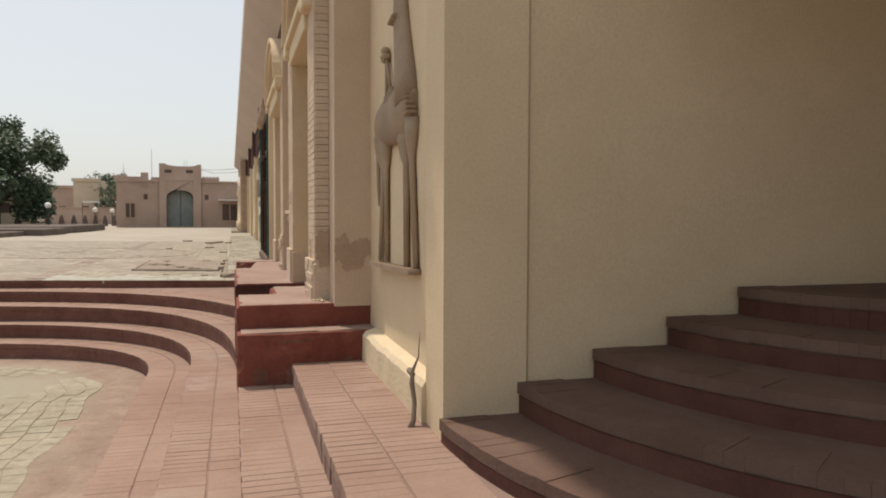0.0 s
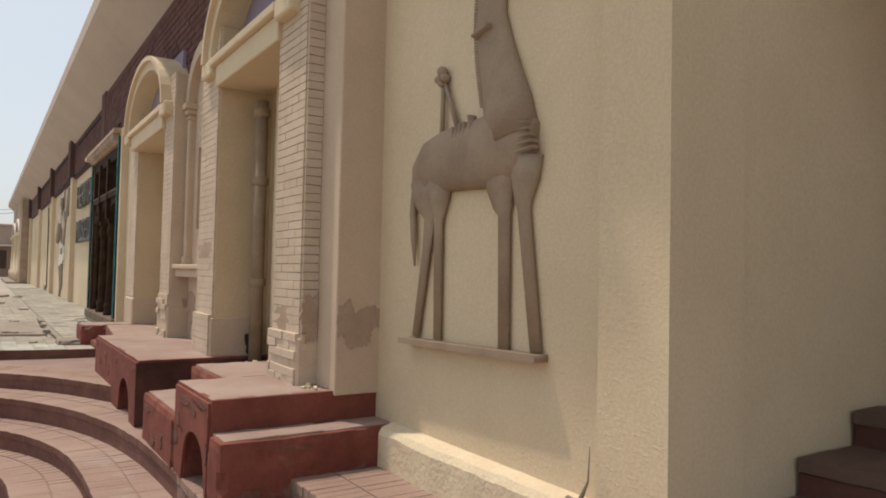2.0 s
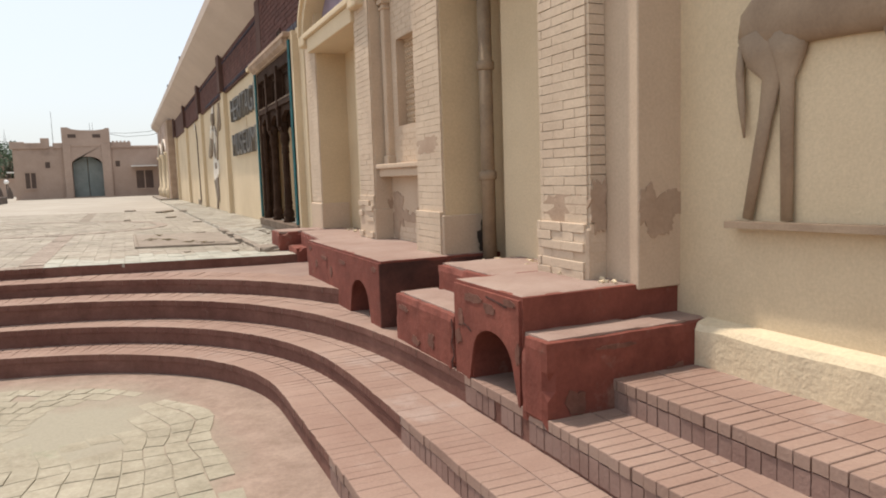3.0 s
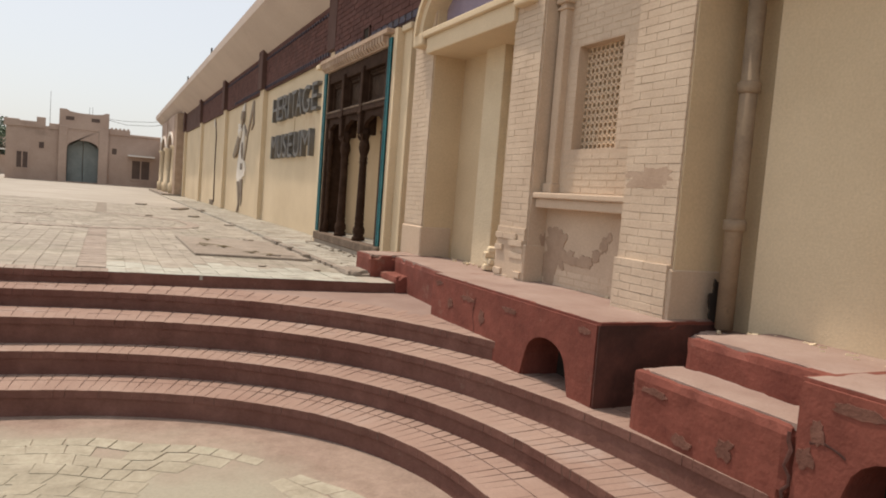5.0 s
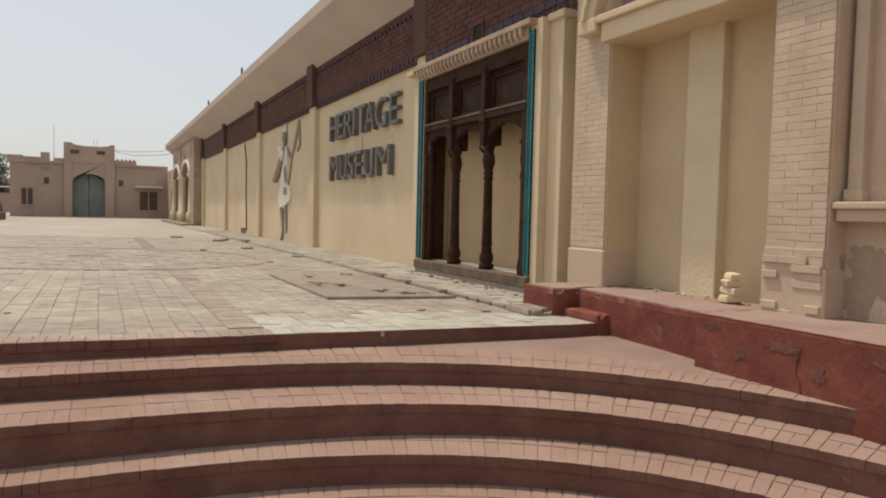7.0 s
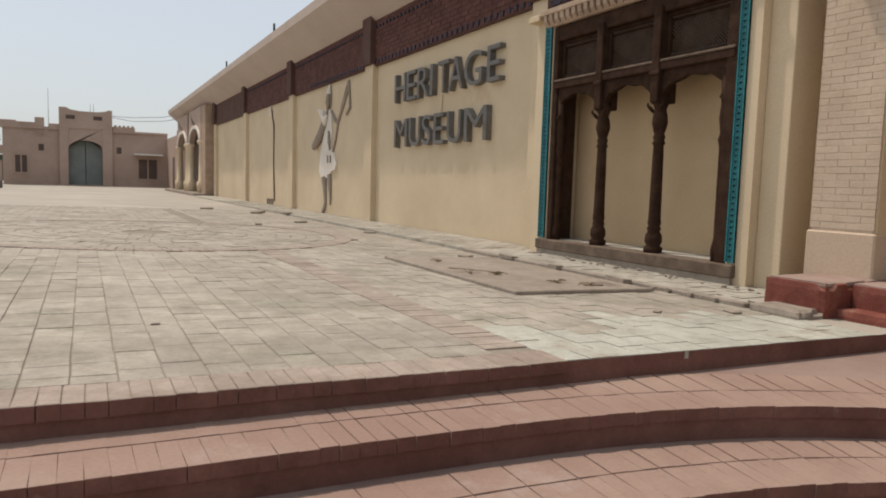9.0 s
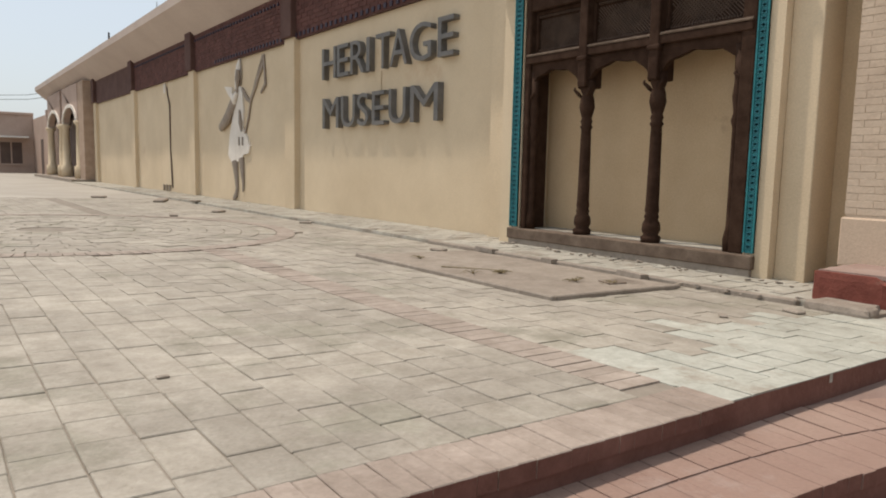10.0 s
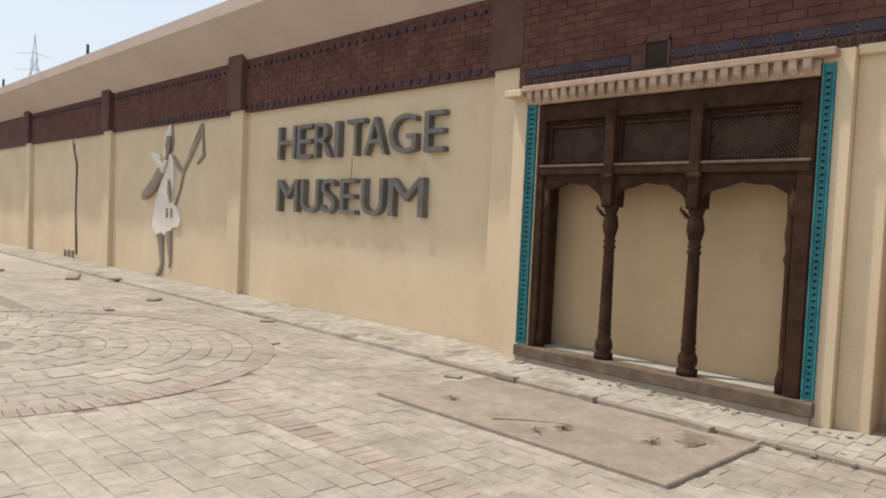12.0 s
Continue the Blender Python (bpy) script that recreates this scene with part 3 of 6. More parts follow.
def pilaster(y0, y1, xf, top, plinth=1.35, joint=-0.003):
    p = part("pilaster", boxes((xf + joint, 1.14, y0 + 0.01, y1 - 0.01, 0.9, top)), MORTAR, bay, "pilaster of cream-painted brick")
    part("plinth", boxes((xf - 0.022, 1.1, y0 - 0.02, y1 + 0.02, 0.95, plinth - 0.05), bevel=0.012), PLASTER_PINK, p)
    face_bricks(p, y0, y1, plinth - 0.03, top, xf, "x")
    return p


pil_a = pilaster(5.755, 6.2, 0.70, 3.62, joint=0.004)
part("pilaster_return", boxes((0.80, 1.14, 5.482, 5.76, 1.0, 4.2), bevel=0.006), PLASTER_PINK, bay)
pil_b = pilaster(7.55, 8.03, 0.69, 3.62)
pil_c = pilaster(9.19, 9.615, 0.71, 3.62)
pil_d = pilaster(11.35, 11.84, 0.75, 3.62)
face_bricks(pil_a, 5.755, 6.2, 0.97, 1.32, 0.672, "x", broken=0.4)
face_bricks(pil_a, 0.70, 0.80, 0.97, 3.6, 5.742, "y")
face_bricks(pil_b, 7.55, 8.03, 0.97, 1.32, 0.662, "x")
face_bricks(pil_c, 9.19, 9.615, 0.97, 1.40, 0.676, "x", broken=1.0)
# smooth plastered sides of the pilasters that face the steps
for y, x in ((7.55, 0.70), (9.19, 0.72), (11.35, 0.76)):
    part("side_plaster", boxes((x, 1.13, y - 0.012, y + 0.02, 0.95, 3.62)), NICHE if y != 9.19 else PLASTER_PINK, bay)
# strips between niche and doorway
part("corner_strip", boxes((0.79, 1.118, 12.11, 12.349, 0.75, 3.62), bevel=0.006), CREAM, bay)
part("corner_cap", boxes((0.75, 1.118, 12.07, 12.349, 3.55, 3.625), bevel=0.008), CREAM, bay)


def niche_head(y0, y1, rise=0.52):
    """Lintel, tympanum and moulded arch over a niche."""
    head = part("tympanum", boxes((0.86, 1.14, y0, y1, 3.34, 4.0)), BLUE_PAINT, bay, "faded blue-violet painted tympanum")
    part("lintel", boxes((0.66, 1.13, y0 - 0.04, y1 + 0.04, 3.13, 3.301), bevel=0.012, seg=2), CREAM, head)
    part("lintel_cap", boxes((0.62, 1.13, y0 - 0.07, y1 + 0.07, 3.30, 3.365), bevel=0.012, seg=2), CREAM, head)
    for t0, t1, x, nm in ((0.0, 0.10, 0.64, "arch_moulding"), (0.10, 0.15, 0.60, "arch_rim")):
        out = arch_pts(y0 - 0.12 - t1, y1 + 0.12 + t1, 3.35, rise + t1, 22)
        inn = arch_pts(y0 - 0.12 - t0, y1 + 0.12 + t0, 3.35, rise + t0, 22)
        b = bmesh.new()
        prism(b, out + inn[::-1], "x", x, 0.95)
        part(nm, b, CREAM, head)
    for y in (y0 - 0.20, y1 + 0.20):
        part("corbel", boxes((0.62, 0.95, y - 0.13, y + 0.13, 3.23, 3.365), bevel=0.02, seg=2), CREAM, head)


niche_head(6.21, 7.54, 0.55)
niche_head(9.625, 11.34, 0.55)

# latticed window bay between the niches
WY, WZ = (8.405, 8.925), (2.065, 2.85)
part("window_bay", boxes((0.88, 1.14, 8.03, WY[0], 0.95, 3.62), (0.88, 1.14, WY[1], 9.19, 0.95, 3.62), (0.88, 1.14, WY[0], WY[1], 0.95, WZ[0]), (0.88, 1.14, WY[0], WY[1], WZ[1], 3.62)), PLASTER_PINK, bay)
part("window_sill", boxes((0.72, 0.95, 8.035, 9.175, 1.675, 1.72), (0.75, 0.95, 8.035, 9.165, 1.60, 1.677), bevel=0.01, seg=2), PLASTER_PINK, bay)
part("colonnette", boxes((0.815, 0.90, 9.055, 9.145, 1.72, 3.22), (0.80, 0.90, 9.04, 9.16, 1.72, 1.80), bevel=0.012, seg=2), PLASTER_PINK, bay)
part("capital", boxes((0.79, 0.90, 9.03, 9.17, 3.20, 3.25), (0.765, 0.90, 9.01, 9.185, 3.25, 3.31), (0.80, 0.90, 9.04, 9.16, 3.15, 3.175), bevel=0.01, seg=2), PLASTER_PINK, bay)
part("colonnette", boxes((0.815, 0.90, 8.06, 8.15, 1.72, 3.22), (0.79, 0.90, 8.04, 8.17, 3.22, 3.31), bevel=0.012, seg=2), PLASTER_PINK, bay)
b = bmesh.new()
prism(b, arch_pts(8.06, 9.17, 3.3, 0.52, 20) + arch_pts(8.18, 9.05, 3.3, 0.40, 20)[::-1], "x", 0.80, 0.95)
part("arch_moulding", b, PLASTER_PINK, bay)
# pierced screen: round holes in rows, a small diamond between every four
b = bmesh.new()
cell = 0.0525
cols_n, rows_n = round((WY[1] - WY[0]) / cell), round((WZ[1] - WZ[0]) / cell)
SIDES = 12   # corners of a hole


def pierced(cy, cz, half, hole, sides, turn):
    """One square cell of the screen with a hole through it; the square's rim is walked by angle."""
    ring = [[], [], []]
    for k in range(sides):
        a = math.tau * (k + turn) / sides
        c, s_ = math.cos(a), math.sin(a)
        q = half / max(abs(c), abs(s_))
        for i, (rad, x) in enumerate(((q, 0.965), (hole, 0.962), (hole, 1.0))):
            ring[i].append(b.verts.new((x, cy + rad * c, cz + rad * s_)))
    for r0, r1 in zip(ring, ring[1:]):
        for k in range(sides):
            b.faces.new((r0[k], r0[(k + 1) % sides], r1[(k + 1) % sides], r1[k]))


sy, sz = (WY[1] - WY[0]) / cols_n, (WZ[1] - WZ[0]) / rows_n
for r in range(rows_n):
    for c in range(cols_n):
        pierced(WY[0] + (c + 0.5) * sy, WZ[0] + (r + 0.5) * sz, sy / 2, 0.0195, SIDES, 0.5)
for v in b.verts:
    v.co.y = min(max(v.co.y, WY[0] + 0.001), WY[1] - 0.001)
window = tagged(new("window_1"), "cream stone lattice window pierced with small round holes", "window", kind="structure")
part("lattice", b, LATTICE, window)
# Brown squares stand in for the small dark diamond holes.
part("diamond_studs", boxes(*[(0.957, 0.966, WY[0] + c * sy - 0.0065, WY[0] + c * sy + 0.0065, WZ[0] + r * sz - 0.0065, WZ[0] + r * sz + 0.0065) for r in range(1, rows_n) for c in range(1, cols_n)]), BROWN, window)
part("backing", boxes((1.08, 1.095, WY[0], WY[1], WZ[0], WZ[1])), LATTICE, window)

def rough_box(x0, x1, y0, y1, z0, z1, step=0.045, worn=0.014, seed=0.0):
    """A cement block with uneven faces and worn, chipped edges."""
    b = bmesh.new()
    n = [max(1, round((hi - lo) / step)) for lo, hi in ((x0, x1), (y0, y1), (z0, z1))]
    lo, hi = Vector((x0, y0, z0)), Vector((x1, y1, z1))
    for ax in range(3):
        u, v = [(1, 2), (2, 0), (0, 1)][ax]
        for side in (0, 1):
            grid = []
            for i in range(n[u] + 1):
                line = []
                for j in range(n[v] + 1):
                    f = [0, 0, 0]
                    f[ax], f[u], f[v] = side, i / n[u], j / n[v]
                    line.append(b.verts.new([lo[k] + (hi[k] - lo[k]) * f[k] for k in range(3)]))
                grid.append(line)
            for i in range(n[u]):
                for j in range(n[v]):
                    b.faces.new((grid[i][j], grid[i + 1][j], grid[i + 1][j + 1], grid[i][j + 1]))
    bmesh.ops.remove_doubles(b, verts=b.verts, dist=0.001)
    mid = (lo + hi) / 2
    off = Vector((seed, seed * 1.7, seed * 0.3))
    for v in b.verts:
        on = [k for k in range(3) if min(abs(v.co[k] - lo[k]), abs(v.co[k] - hi[k])) < 1e-4]
        q = v.co + off
        d = 0.004 * noise.noise(q * 9)
        if len(on) > 1:
            d -= worn * (0.45 + 0.9 * max(0.0, noise.noise(q * 11)) + (1.2 if noise.noise(q * 5 + Vector((9, 2, 4))) > 0.34 else 0))
        for k in on:
            if not (k == 2 and v.co[2] < mid[2]):
                v.co[k] += d if v.co[k] > mid[k] else -d
    return b


# ---- red cement plinths and ledges at the wall foot ----


def arched_block(name, y0, y1, z1, ya, yb, crown, label, depth=0.95, x0=0.13, deep=0.285):
    """A solid plinth with an arched drain opening through its front."""
    ob = thing(name, label, "plinth")
    base = RISE[3] - 0.01
    b = bmesh.new()
    out = [(y0, base), (ya, base)] + [(ya + (yb - ya) * (0.5 - 0.5 * math.cos(math.pi * i / 12)), base + (crown - base) * math.sin(math.pi * i / 12) ** 0.55) for i in range(1, 12)] + [(yb, base), (y1, base), (y1, z1), (y0, z1)]
    prism(b, out, "x", x0, x0 + 0.30)
    sharp = [e for e in b.edges if all(abs(v.co.x - x0) < 1e-4 for v in e.verts) and max(v.co.z for v in e.verts) > base + 0.02]
    bmesh.ops.bevel(b, geom=sharp, offset=0.016, segments=2, affect="EDGES")
    bmesh.ops.triangulate(b, faces=[f for f in b.faces if len(f.verts) > 4])
    part("front", b, RED, ob)
    part("body", boxes((x0 + 0.30, x0 + depth, y0, y1, base, z1)), RED, ob)
    # Near-black sheet stands in for the drain's unlit depth.
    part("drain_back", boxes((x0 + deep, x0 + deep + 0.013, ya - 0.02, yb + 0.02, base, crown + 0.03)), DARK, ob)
    part("cement_top", rough_box(x0 + 0.016, x0 + depth, y0 + 0.016, y1 - 0.016, z1 - 0.02, z1 + 0.005, 0.04, 0.006, y0), RED_DUSTY, ob, "dusty cement top")
    return ob


blk = arched_block("arched_plinth", 5.50, 6.23, 1.025, 5.55, 6.03, 0.83, "dusty red cement plinth with an arched drain opening and chipped edge")
part("lower_step", rough_box(0.125, 1.08, 5.275, 5.502, 0.46, 0.860, seed=1.0), RED, blk)
part("step_top", rough_box(0.152, 1.08, 5.302, 5.502, 0.84, 0.867, 0.04, 0.005, 2.0), RED_DUSTY, blk)
part("side_ledge", rough_box(0.125, 0.44, 6.232, 7.170, 0.46, 0.825, seed=3.0, worn=0.02), RED, blk)
part("ledge_top", rough_box(0.155, 0.44, 6.232, 7.135, 0.80, 0.832, 0.04, 0.006, 4.0), RED_DUSTY, blk)
part("back_ledge", rough_box(0.43, 1.12, 6.232, 7.130, 0.46, 0.995, seed=5.0, worn=0.02), RED, blk)
part("back_ledge_top", rough_box(0.46, 1.12, 6.232, 7.100, 0.97, 1.002, 0.04, 0.006, 6.0), RED_DUSTY, blk)
arched_block("arched_plinth", 7.47, 9.66, 0.995, 7.72, 8.22, 0.82, "long red cement plinth with an arched drain opening", depth=1.0)
ledge = thing("wall_ledge", "low red cement ledge with a dusty top along the niches", "ledge")
ledge_body, ledge_top = rough_box(0.29, 1.14, 9.67, 11.279, 0.46, 0.97, seed=8.0), rough_box(0.305, 1.14, 9.672, 11.279, 0.95, 0.977, 0.04, 0.005, 9.0)
for bm in (ledge_body, ledge_top):
    for v in bm.verts:      # the face runs slightly askew of the wall
        v.co.x += 0.14 * (v.co.y - 9.67) / 1.6 * max(0.0, min(1.0, (1.0 - v.co.x) / 0.6))
part("body", ledge_body, RED, ledge)
part("gap_fill", rough_box(0.80, 1.14, 7.132, 7.468, 0.46, 0.95, seed=7.0), RED_DUSTY, ledge)
part("cement_top", ledge_top, RED_DUSTY, ledge)
endb = thing("end_plinth", "square red cement plinth at the end of the ledge", "plinth")
part("body", rough_box(0.165, 1.0, 11.28, 11.75, 0.55, 0.975, seed=10.0), RED, endb)
part("cement_top", rough_box(0.185, 1.0, 11.30, 11.73, 0.955, 0.982, 0.04, 0.005, 11.0), RED_DUSTY, endb)
part("foot_step", rough_box(0.27, 0.48, 10.80, 11.285, 0.55, 0.812, seed=12.0), RED, endb)
part("foot_slab", rough_box(-0.07, 0.20, 11.29, 11.69, 0.60, 0.805, seed=13.0, worn=0.02), CONCRETE, endb, "crumbling cement slab at the plinth foot")



def scar(parent, x, y, z, size, seed, mat, facing="x", label="scar of bare cement where the red plaster fell off"):
    """A shallow ragged island of bare cement on a plastered face."""
    r = random.Random(seed)
    pts = []
    for i in range(22):
        u = math.tau * i / 22
        k = 1 + 0.5 * noise.noise(Vector((math.cos(u) * 1.9 + seed, math.sin(u) * 1.9, seed * 0.37))) + r.uniform(-0.16, 0.16)
        pts.append((size[0] * k * math.cos(u), size[1] * k * math.sin(u)))
    b = bmesh.new()
    if facing == "x":
        prism(b, [(y + u, z + v) for u, v in pts], "x", x - 0.004, x + 0.006)
    else:
        prism(b, [(x + u, z + v) for u, v in pts], "y", y - 0.004, y + 0.006)
    part("scar", b, mat, parent, label)


def crack(parent, x, line, width, seed):
    """A dark wandering crack in a face that looks to -x."""
    r = random.Random(seed)
    b = bmesh.new()
    tube(b, [(x - 0.001, y + r.uniform(-0.006, 0.006), z) for y, z in line], [width * r.uniform(0.6, 1.2) for q in line], 5, (0, 0.3, x))
    part("crack", b, SOOT_SHADE, parent, "dark crack in the plaster")


long_block = next(o for o in bpy.data.objects if o.name == "arched_plinth.001")
for y, z, sy, sz, seed, mat in ((5.98, 0.955, 0.10, 0.022, 3, RED_SCAR), (5.80, 0.925, 0.055, 0.030, 5, RED_SCAR), (6.17, 0.72, 0.035, 0.045, 7, RED_SCAR), (6.13, 0.83, 0.03, 0.05, 8, RED_SCAR), (5.60, 0.985, 0.06, 0.018, 9, RED_SCAR), (5.53, 0.75, 0.018, 0.05, 12, RED_SCAR)):
    scar(blk, 0.13, y, z, (sy, sz), seed, mat)
for y, z, sy, sz, seed, mat in ((9.30, 0.80, 0.05, 0.035, 21, RED_SCAR), (9.02, 0.88, 0.10, 0.02, 22, RED_SCAR), (8.78, 0.78, 0.04, 0.05, 23, RED_SCAR), (8.42, 0.90, 0.09, 0.018, 25, RED_SCAR), (7.60, 0.93, 0.05, 0.02, 26, RED_SCAR), (9.52, 0.93, 0.06, 0.02, 27, RED_SCAR)):
    scar(long_block, 0.13, y, z, (sy, sz), seed, mat)
for y, z, sy, sz, seed in ((6.55, 0.62, 0.05, 0.05, 31), (7.0, 0.74, 0.08, 0.02, 33), (6.8, 0.56, 0.06, 0.03, 34)):
    scar(blk, 0.124, y, z, (sy, sz), seed, RED_SCAR)
for x, z, sx, sz, seed in ((0.50, 0.80, 0.10, 0.012, 41), (0.85, 0.62, 0.08, 0.05, 42), (0.28, 0.58, 0.05, 0.06, 44)):
    scar(blk, x, 5.274, z, (sx, sz), seed, RED_SCAR, "y")
crack(blk, 0.122, [(6.235 + 0.012 * math.sin(i * 1.9), 0.52 + 0.035 * i) for i in range(9)], 0.010, 2)
crack(blk, 0.128, [(6.16 - 0.03 * i, 0.80 - 0.006 * abs(i - 2) ** 1.4) for i in range(6)], 0.006, 4)
crack(blk, 0.128, [(5.83 - 0.035 * i, 0.985 - 0.004 * i) for i in range(7)], 0.006, 6)
crack(long_block, 0.128, [(8.9 - 0.02 * math.sin(i), 0.56 + 0.05 * i) for i in range(8)], 0.004, 7)

# ---- curved entrance steps ----
steps = tagged(new("stairs_entry"), "half-round red brick entrance steps beside the cream wall, darkened for shade", "stairs", kind="structure")
for i, (r, z) in enumerate(zip((2.57, 2.20, 1.82, 1.42, 1.01), (0.756, 0.893, 1.03, 1.165, 1.30))):
    b = bmesh.new()
    c = (3.55, 3.40)
    pts = [(c[0] + r * math.cos(math.pi + math.pi * j / 60), c[1] + r * math.sin(math.pi + math.pi * j / 60)) for j in range(61)]
    prism(b, pts, "z", 0.3, z - 0.002)
    st = part("step", b, SHADED_STEP, steps)
    p1, p2 = Pieces(), Pieces()
    n = int(math.pi * r / 0.068)
    for j in range(n):
        u = math.pi + math.pi * (j + 0.5) / n
        for rr, dep, hh, zz, p in ((r - 0.10, 0.224, 0.05, z - 0.024, p1), (r - 0.006, 0.02, 0.085, z - 0.10, p2)):
            p.block(Matrix.Translation((c[0] + rr * math.cos(u), c[1] + rr * math.sin(u), zz + rnd.uniform(-0.002, 0.002))) @ Matrix.Rotation(u, 4, "Z"), dep, 0.0685 - rnd.choice((0.0, 0.0, 0.0, 0.001)), hh)
    p1.make("edge_bricks", SHADED_STEP, st)
    p2.make("riser_bricks", RED_SHADED, st)

# ---- doorway of carved wood ----
door = thing("carved_doorway", "dark carved wooden three-arched doorway set against a cream wall", "doorway")
DX = 0.72
part("surround", boxes((0.70, 1.14, 12.35, 12.565, 0.76, 3.60), (0.70, 1.14, 15.20, 15.52, 0.76, 3.60)), CREAM, door, "cream plaster surround")
part("back_panel", boxes((1.10, 1.14, 12.5, 15.3, 0.76, 3.56)), NICHE_SHADE, door, "ochre cream wall behind the arches, recess shade put into its colour")
part("sill", boxes((0.645, 1.11, 12.46, 15.34, 0.84, 0.955), bevel=0.012, seg=2), WOOD_DUSTY, door, "dusty weathered sill")
part("sill_dust", boxes((0.80, 1.10, 12.72, 15.10, 0.95, 0.962)), WALK, door, "drift of pale dust behind the columns")
part("sill_foot", boxes((0.66, 1.05, 12.48, 15.32, 0.74, 0.845)), CONCRETE, door)
part("post", boxes((DX - 0.02, 1.0, 12.575, 12.70, 0.955, 3.40), bevel=0.01), WOOD, door)
part("post", boxes((DX - 0.02, 1.0, 15.11, 15.19, 0.955, 3.40), bevel=0.01), WOOD, door)
part("head_beam", boxes((DX - 0.01, 1.0, 12.58, 15.18, 3.24, 3.41), bevel=0.01), WOOD, door)
part("mid_rail", boxes((DX - 0.03, 0.95, 12.60, 15.16, 2.70, 2.775), bevel=0.008), WOOD, door)
# Paler strip: dust and the highlight on the rail top, as one colour.
part("rail_ledge", boxes((DX - 0.035, 0.95, 12.60, 15.16, 2.776, 2.80), bevel=0.006), WOOD_DUSTY, door, "pale rail top, its dust and highlight in one colour")
MULL = (13.515, 14.35)
for y in MULL:
    part("mullion", boxes((DX - 0.045, 0.92, y - 0.052, y + 0.052, 2.40, 3.30), (DX - 0.06, 0.92, y - 0.066, y + 0.066, 2.655, 2.70), bevel=0.012, seg=2), WOOD, door)
    b = bmesh.new()
    lathe(b, [(0.088, 0.0), (0.090, 0.05), (0.066, 0.07), (0.084, 0.11), (0.080, 0.17), (0.058, 0.21), (0.068, 0.235), (0.056, 0.26), (0.066, 0.29), (0.060, 0.33), (0.056, 0.60), (0.052, 0.95), (0.048, 1.04), (0.064, 1.065), (0.048, 1.09), (0.060, 1.12), (0.048, 1.15), (0.062, 1.20), (0.076, 1.26), (0.068, 1.33), (0.054, 1.38), (0.072, 1.43), (0.072, 1.52)], (DX + 0.06, y, 0.955), 16)
    part("column", b, WOOD, door, smooth=True)
for y, s in ((12.73, 1), (15.09, -1)):
    b = bmesh.new()
    lathe(b, [(0.05, 0.0), (0.055, 0.1), (0.035, 0.2), (0.035, 1.0), (0.05, 1.06), (0.035, 1.12), (0.05, 1.25), (0.04, 1.36), (0.05, 1.66)], (DX + 0.05, y, 0.955), 12)
    part("half_column", b, WOOD, door, smooth=True)
bays_y = ((12.70, 13.475), (13.585, 14.315), (14.425, 15.11))
for y0, y1 in bays_y:
    # cusped arch board
    b = bmesh.new()
    n = 44
    pts = []
    for i in range(n + 1):
        u = math.pi * i / n
        cusp = 0.02 * abs(math.sin(u * 4.5))
        pts.append(((y0 + y1) / 2 + (y1 - y0) / 2 * math.cos(u) * (1 - 0.02), 2.395 + (0.235 - cusp) * math.sin(u) ** 0.8))
    rows4 = [[b.verts.new((x, y, z)) for y, z in line] for x in (DX + 0.01, DX + 0.07) for line in (pts, [(p[0], 2.71) for p in pts])]
    for i in range(n):
        for r0, r1 in ((0, 1), (2, 3), (0, 2)):
            b.faces.new((rows4[r0][i], rows4[r0][i + 1], rows4[r1][i + 1], rows4[r1][i]))
    part("arch_board", b, WOOD, door)
    for y, s in ((y0, 1), (y1, -1)):
        b = bmesh.new()
        tube(b, [(DX + 0.05, y - s * 0.02, 2.30), (DX + 0.02, y, 2.335), (DX + 0.005, y + s * 0.022, 2.365), (DX, y + s * 0.045, 2.385), (DX + 0.005, y + s * 0.042, 2.41)], [0.010, 0.020, 0.018, 0.014, 0.008], 8)
        part("bracket", b, WOOD, door, smooth=True)
    # lattice panel above the rail
    p = part("panel", boxes((DX + 0.10, DX + 0.14, y0, y1, 2.80, 3.25)), WOOD, door)
    part("panel_frame", boxes((DX + 0.05, DX + 0.12, y0, y1, 2.80, 2.835), (DX + 0.05, DX + 0.12, y0, y1, 3.205, 3.24), (DX + 0.05, DX + 0.118, y0, y0 + 0.035, 2.836, 3.204), (DX + 0.05, DX + 0.118, y1 - 0.035, y1, 2.836, 3.204), bevel=0.006), WOOD, p)
    q = Pieces()
    yy = y0 + 0.045
    while yy < y1 - 0.04:
        for z in (2.848, 3.19):
            q.block(Matrix.Translation((DX + 0.08, yy, z)), 0.03, 0.013, 0.018)
        yy += 0.026
    yy = y0 + 0.05
    while yy < y1 - 0.045:
        for s in (45, -45):
            m = Matrix.Translation((DX + 0.094, yy, 3.01)) @ Matrix.Rotation(radians(s), 4, "X")
            ln = min(0.42, 2.8 * max(0.03, min(yy - y0 - 0.035, y1 - 0.035 - yy)))
            q.block(m, 0.012, 0.008, ln)
        yy += 0.034
    q.make("carved_lattice", WOOD_LIGHT, p)
# dentilled cornice
part("cornice", boxes((0.60, 1.14, 12.45, 15.36, 3.54, 3.60), (0.665, 1.14, 12.57, 15.32, 3.415, 3.54), bevel=0.008), CORNICE, door, "pinkish cream plaster cornice")
part("cornice_end", boxes((0.59, 1.14, 15.36, 15.58, 3.50, 3.57), bevel=0.008), CREAM, door)
b = bmesh.new()
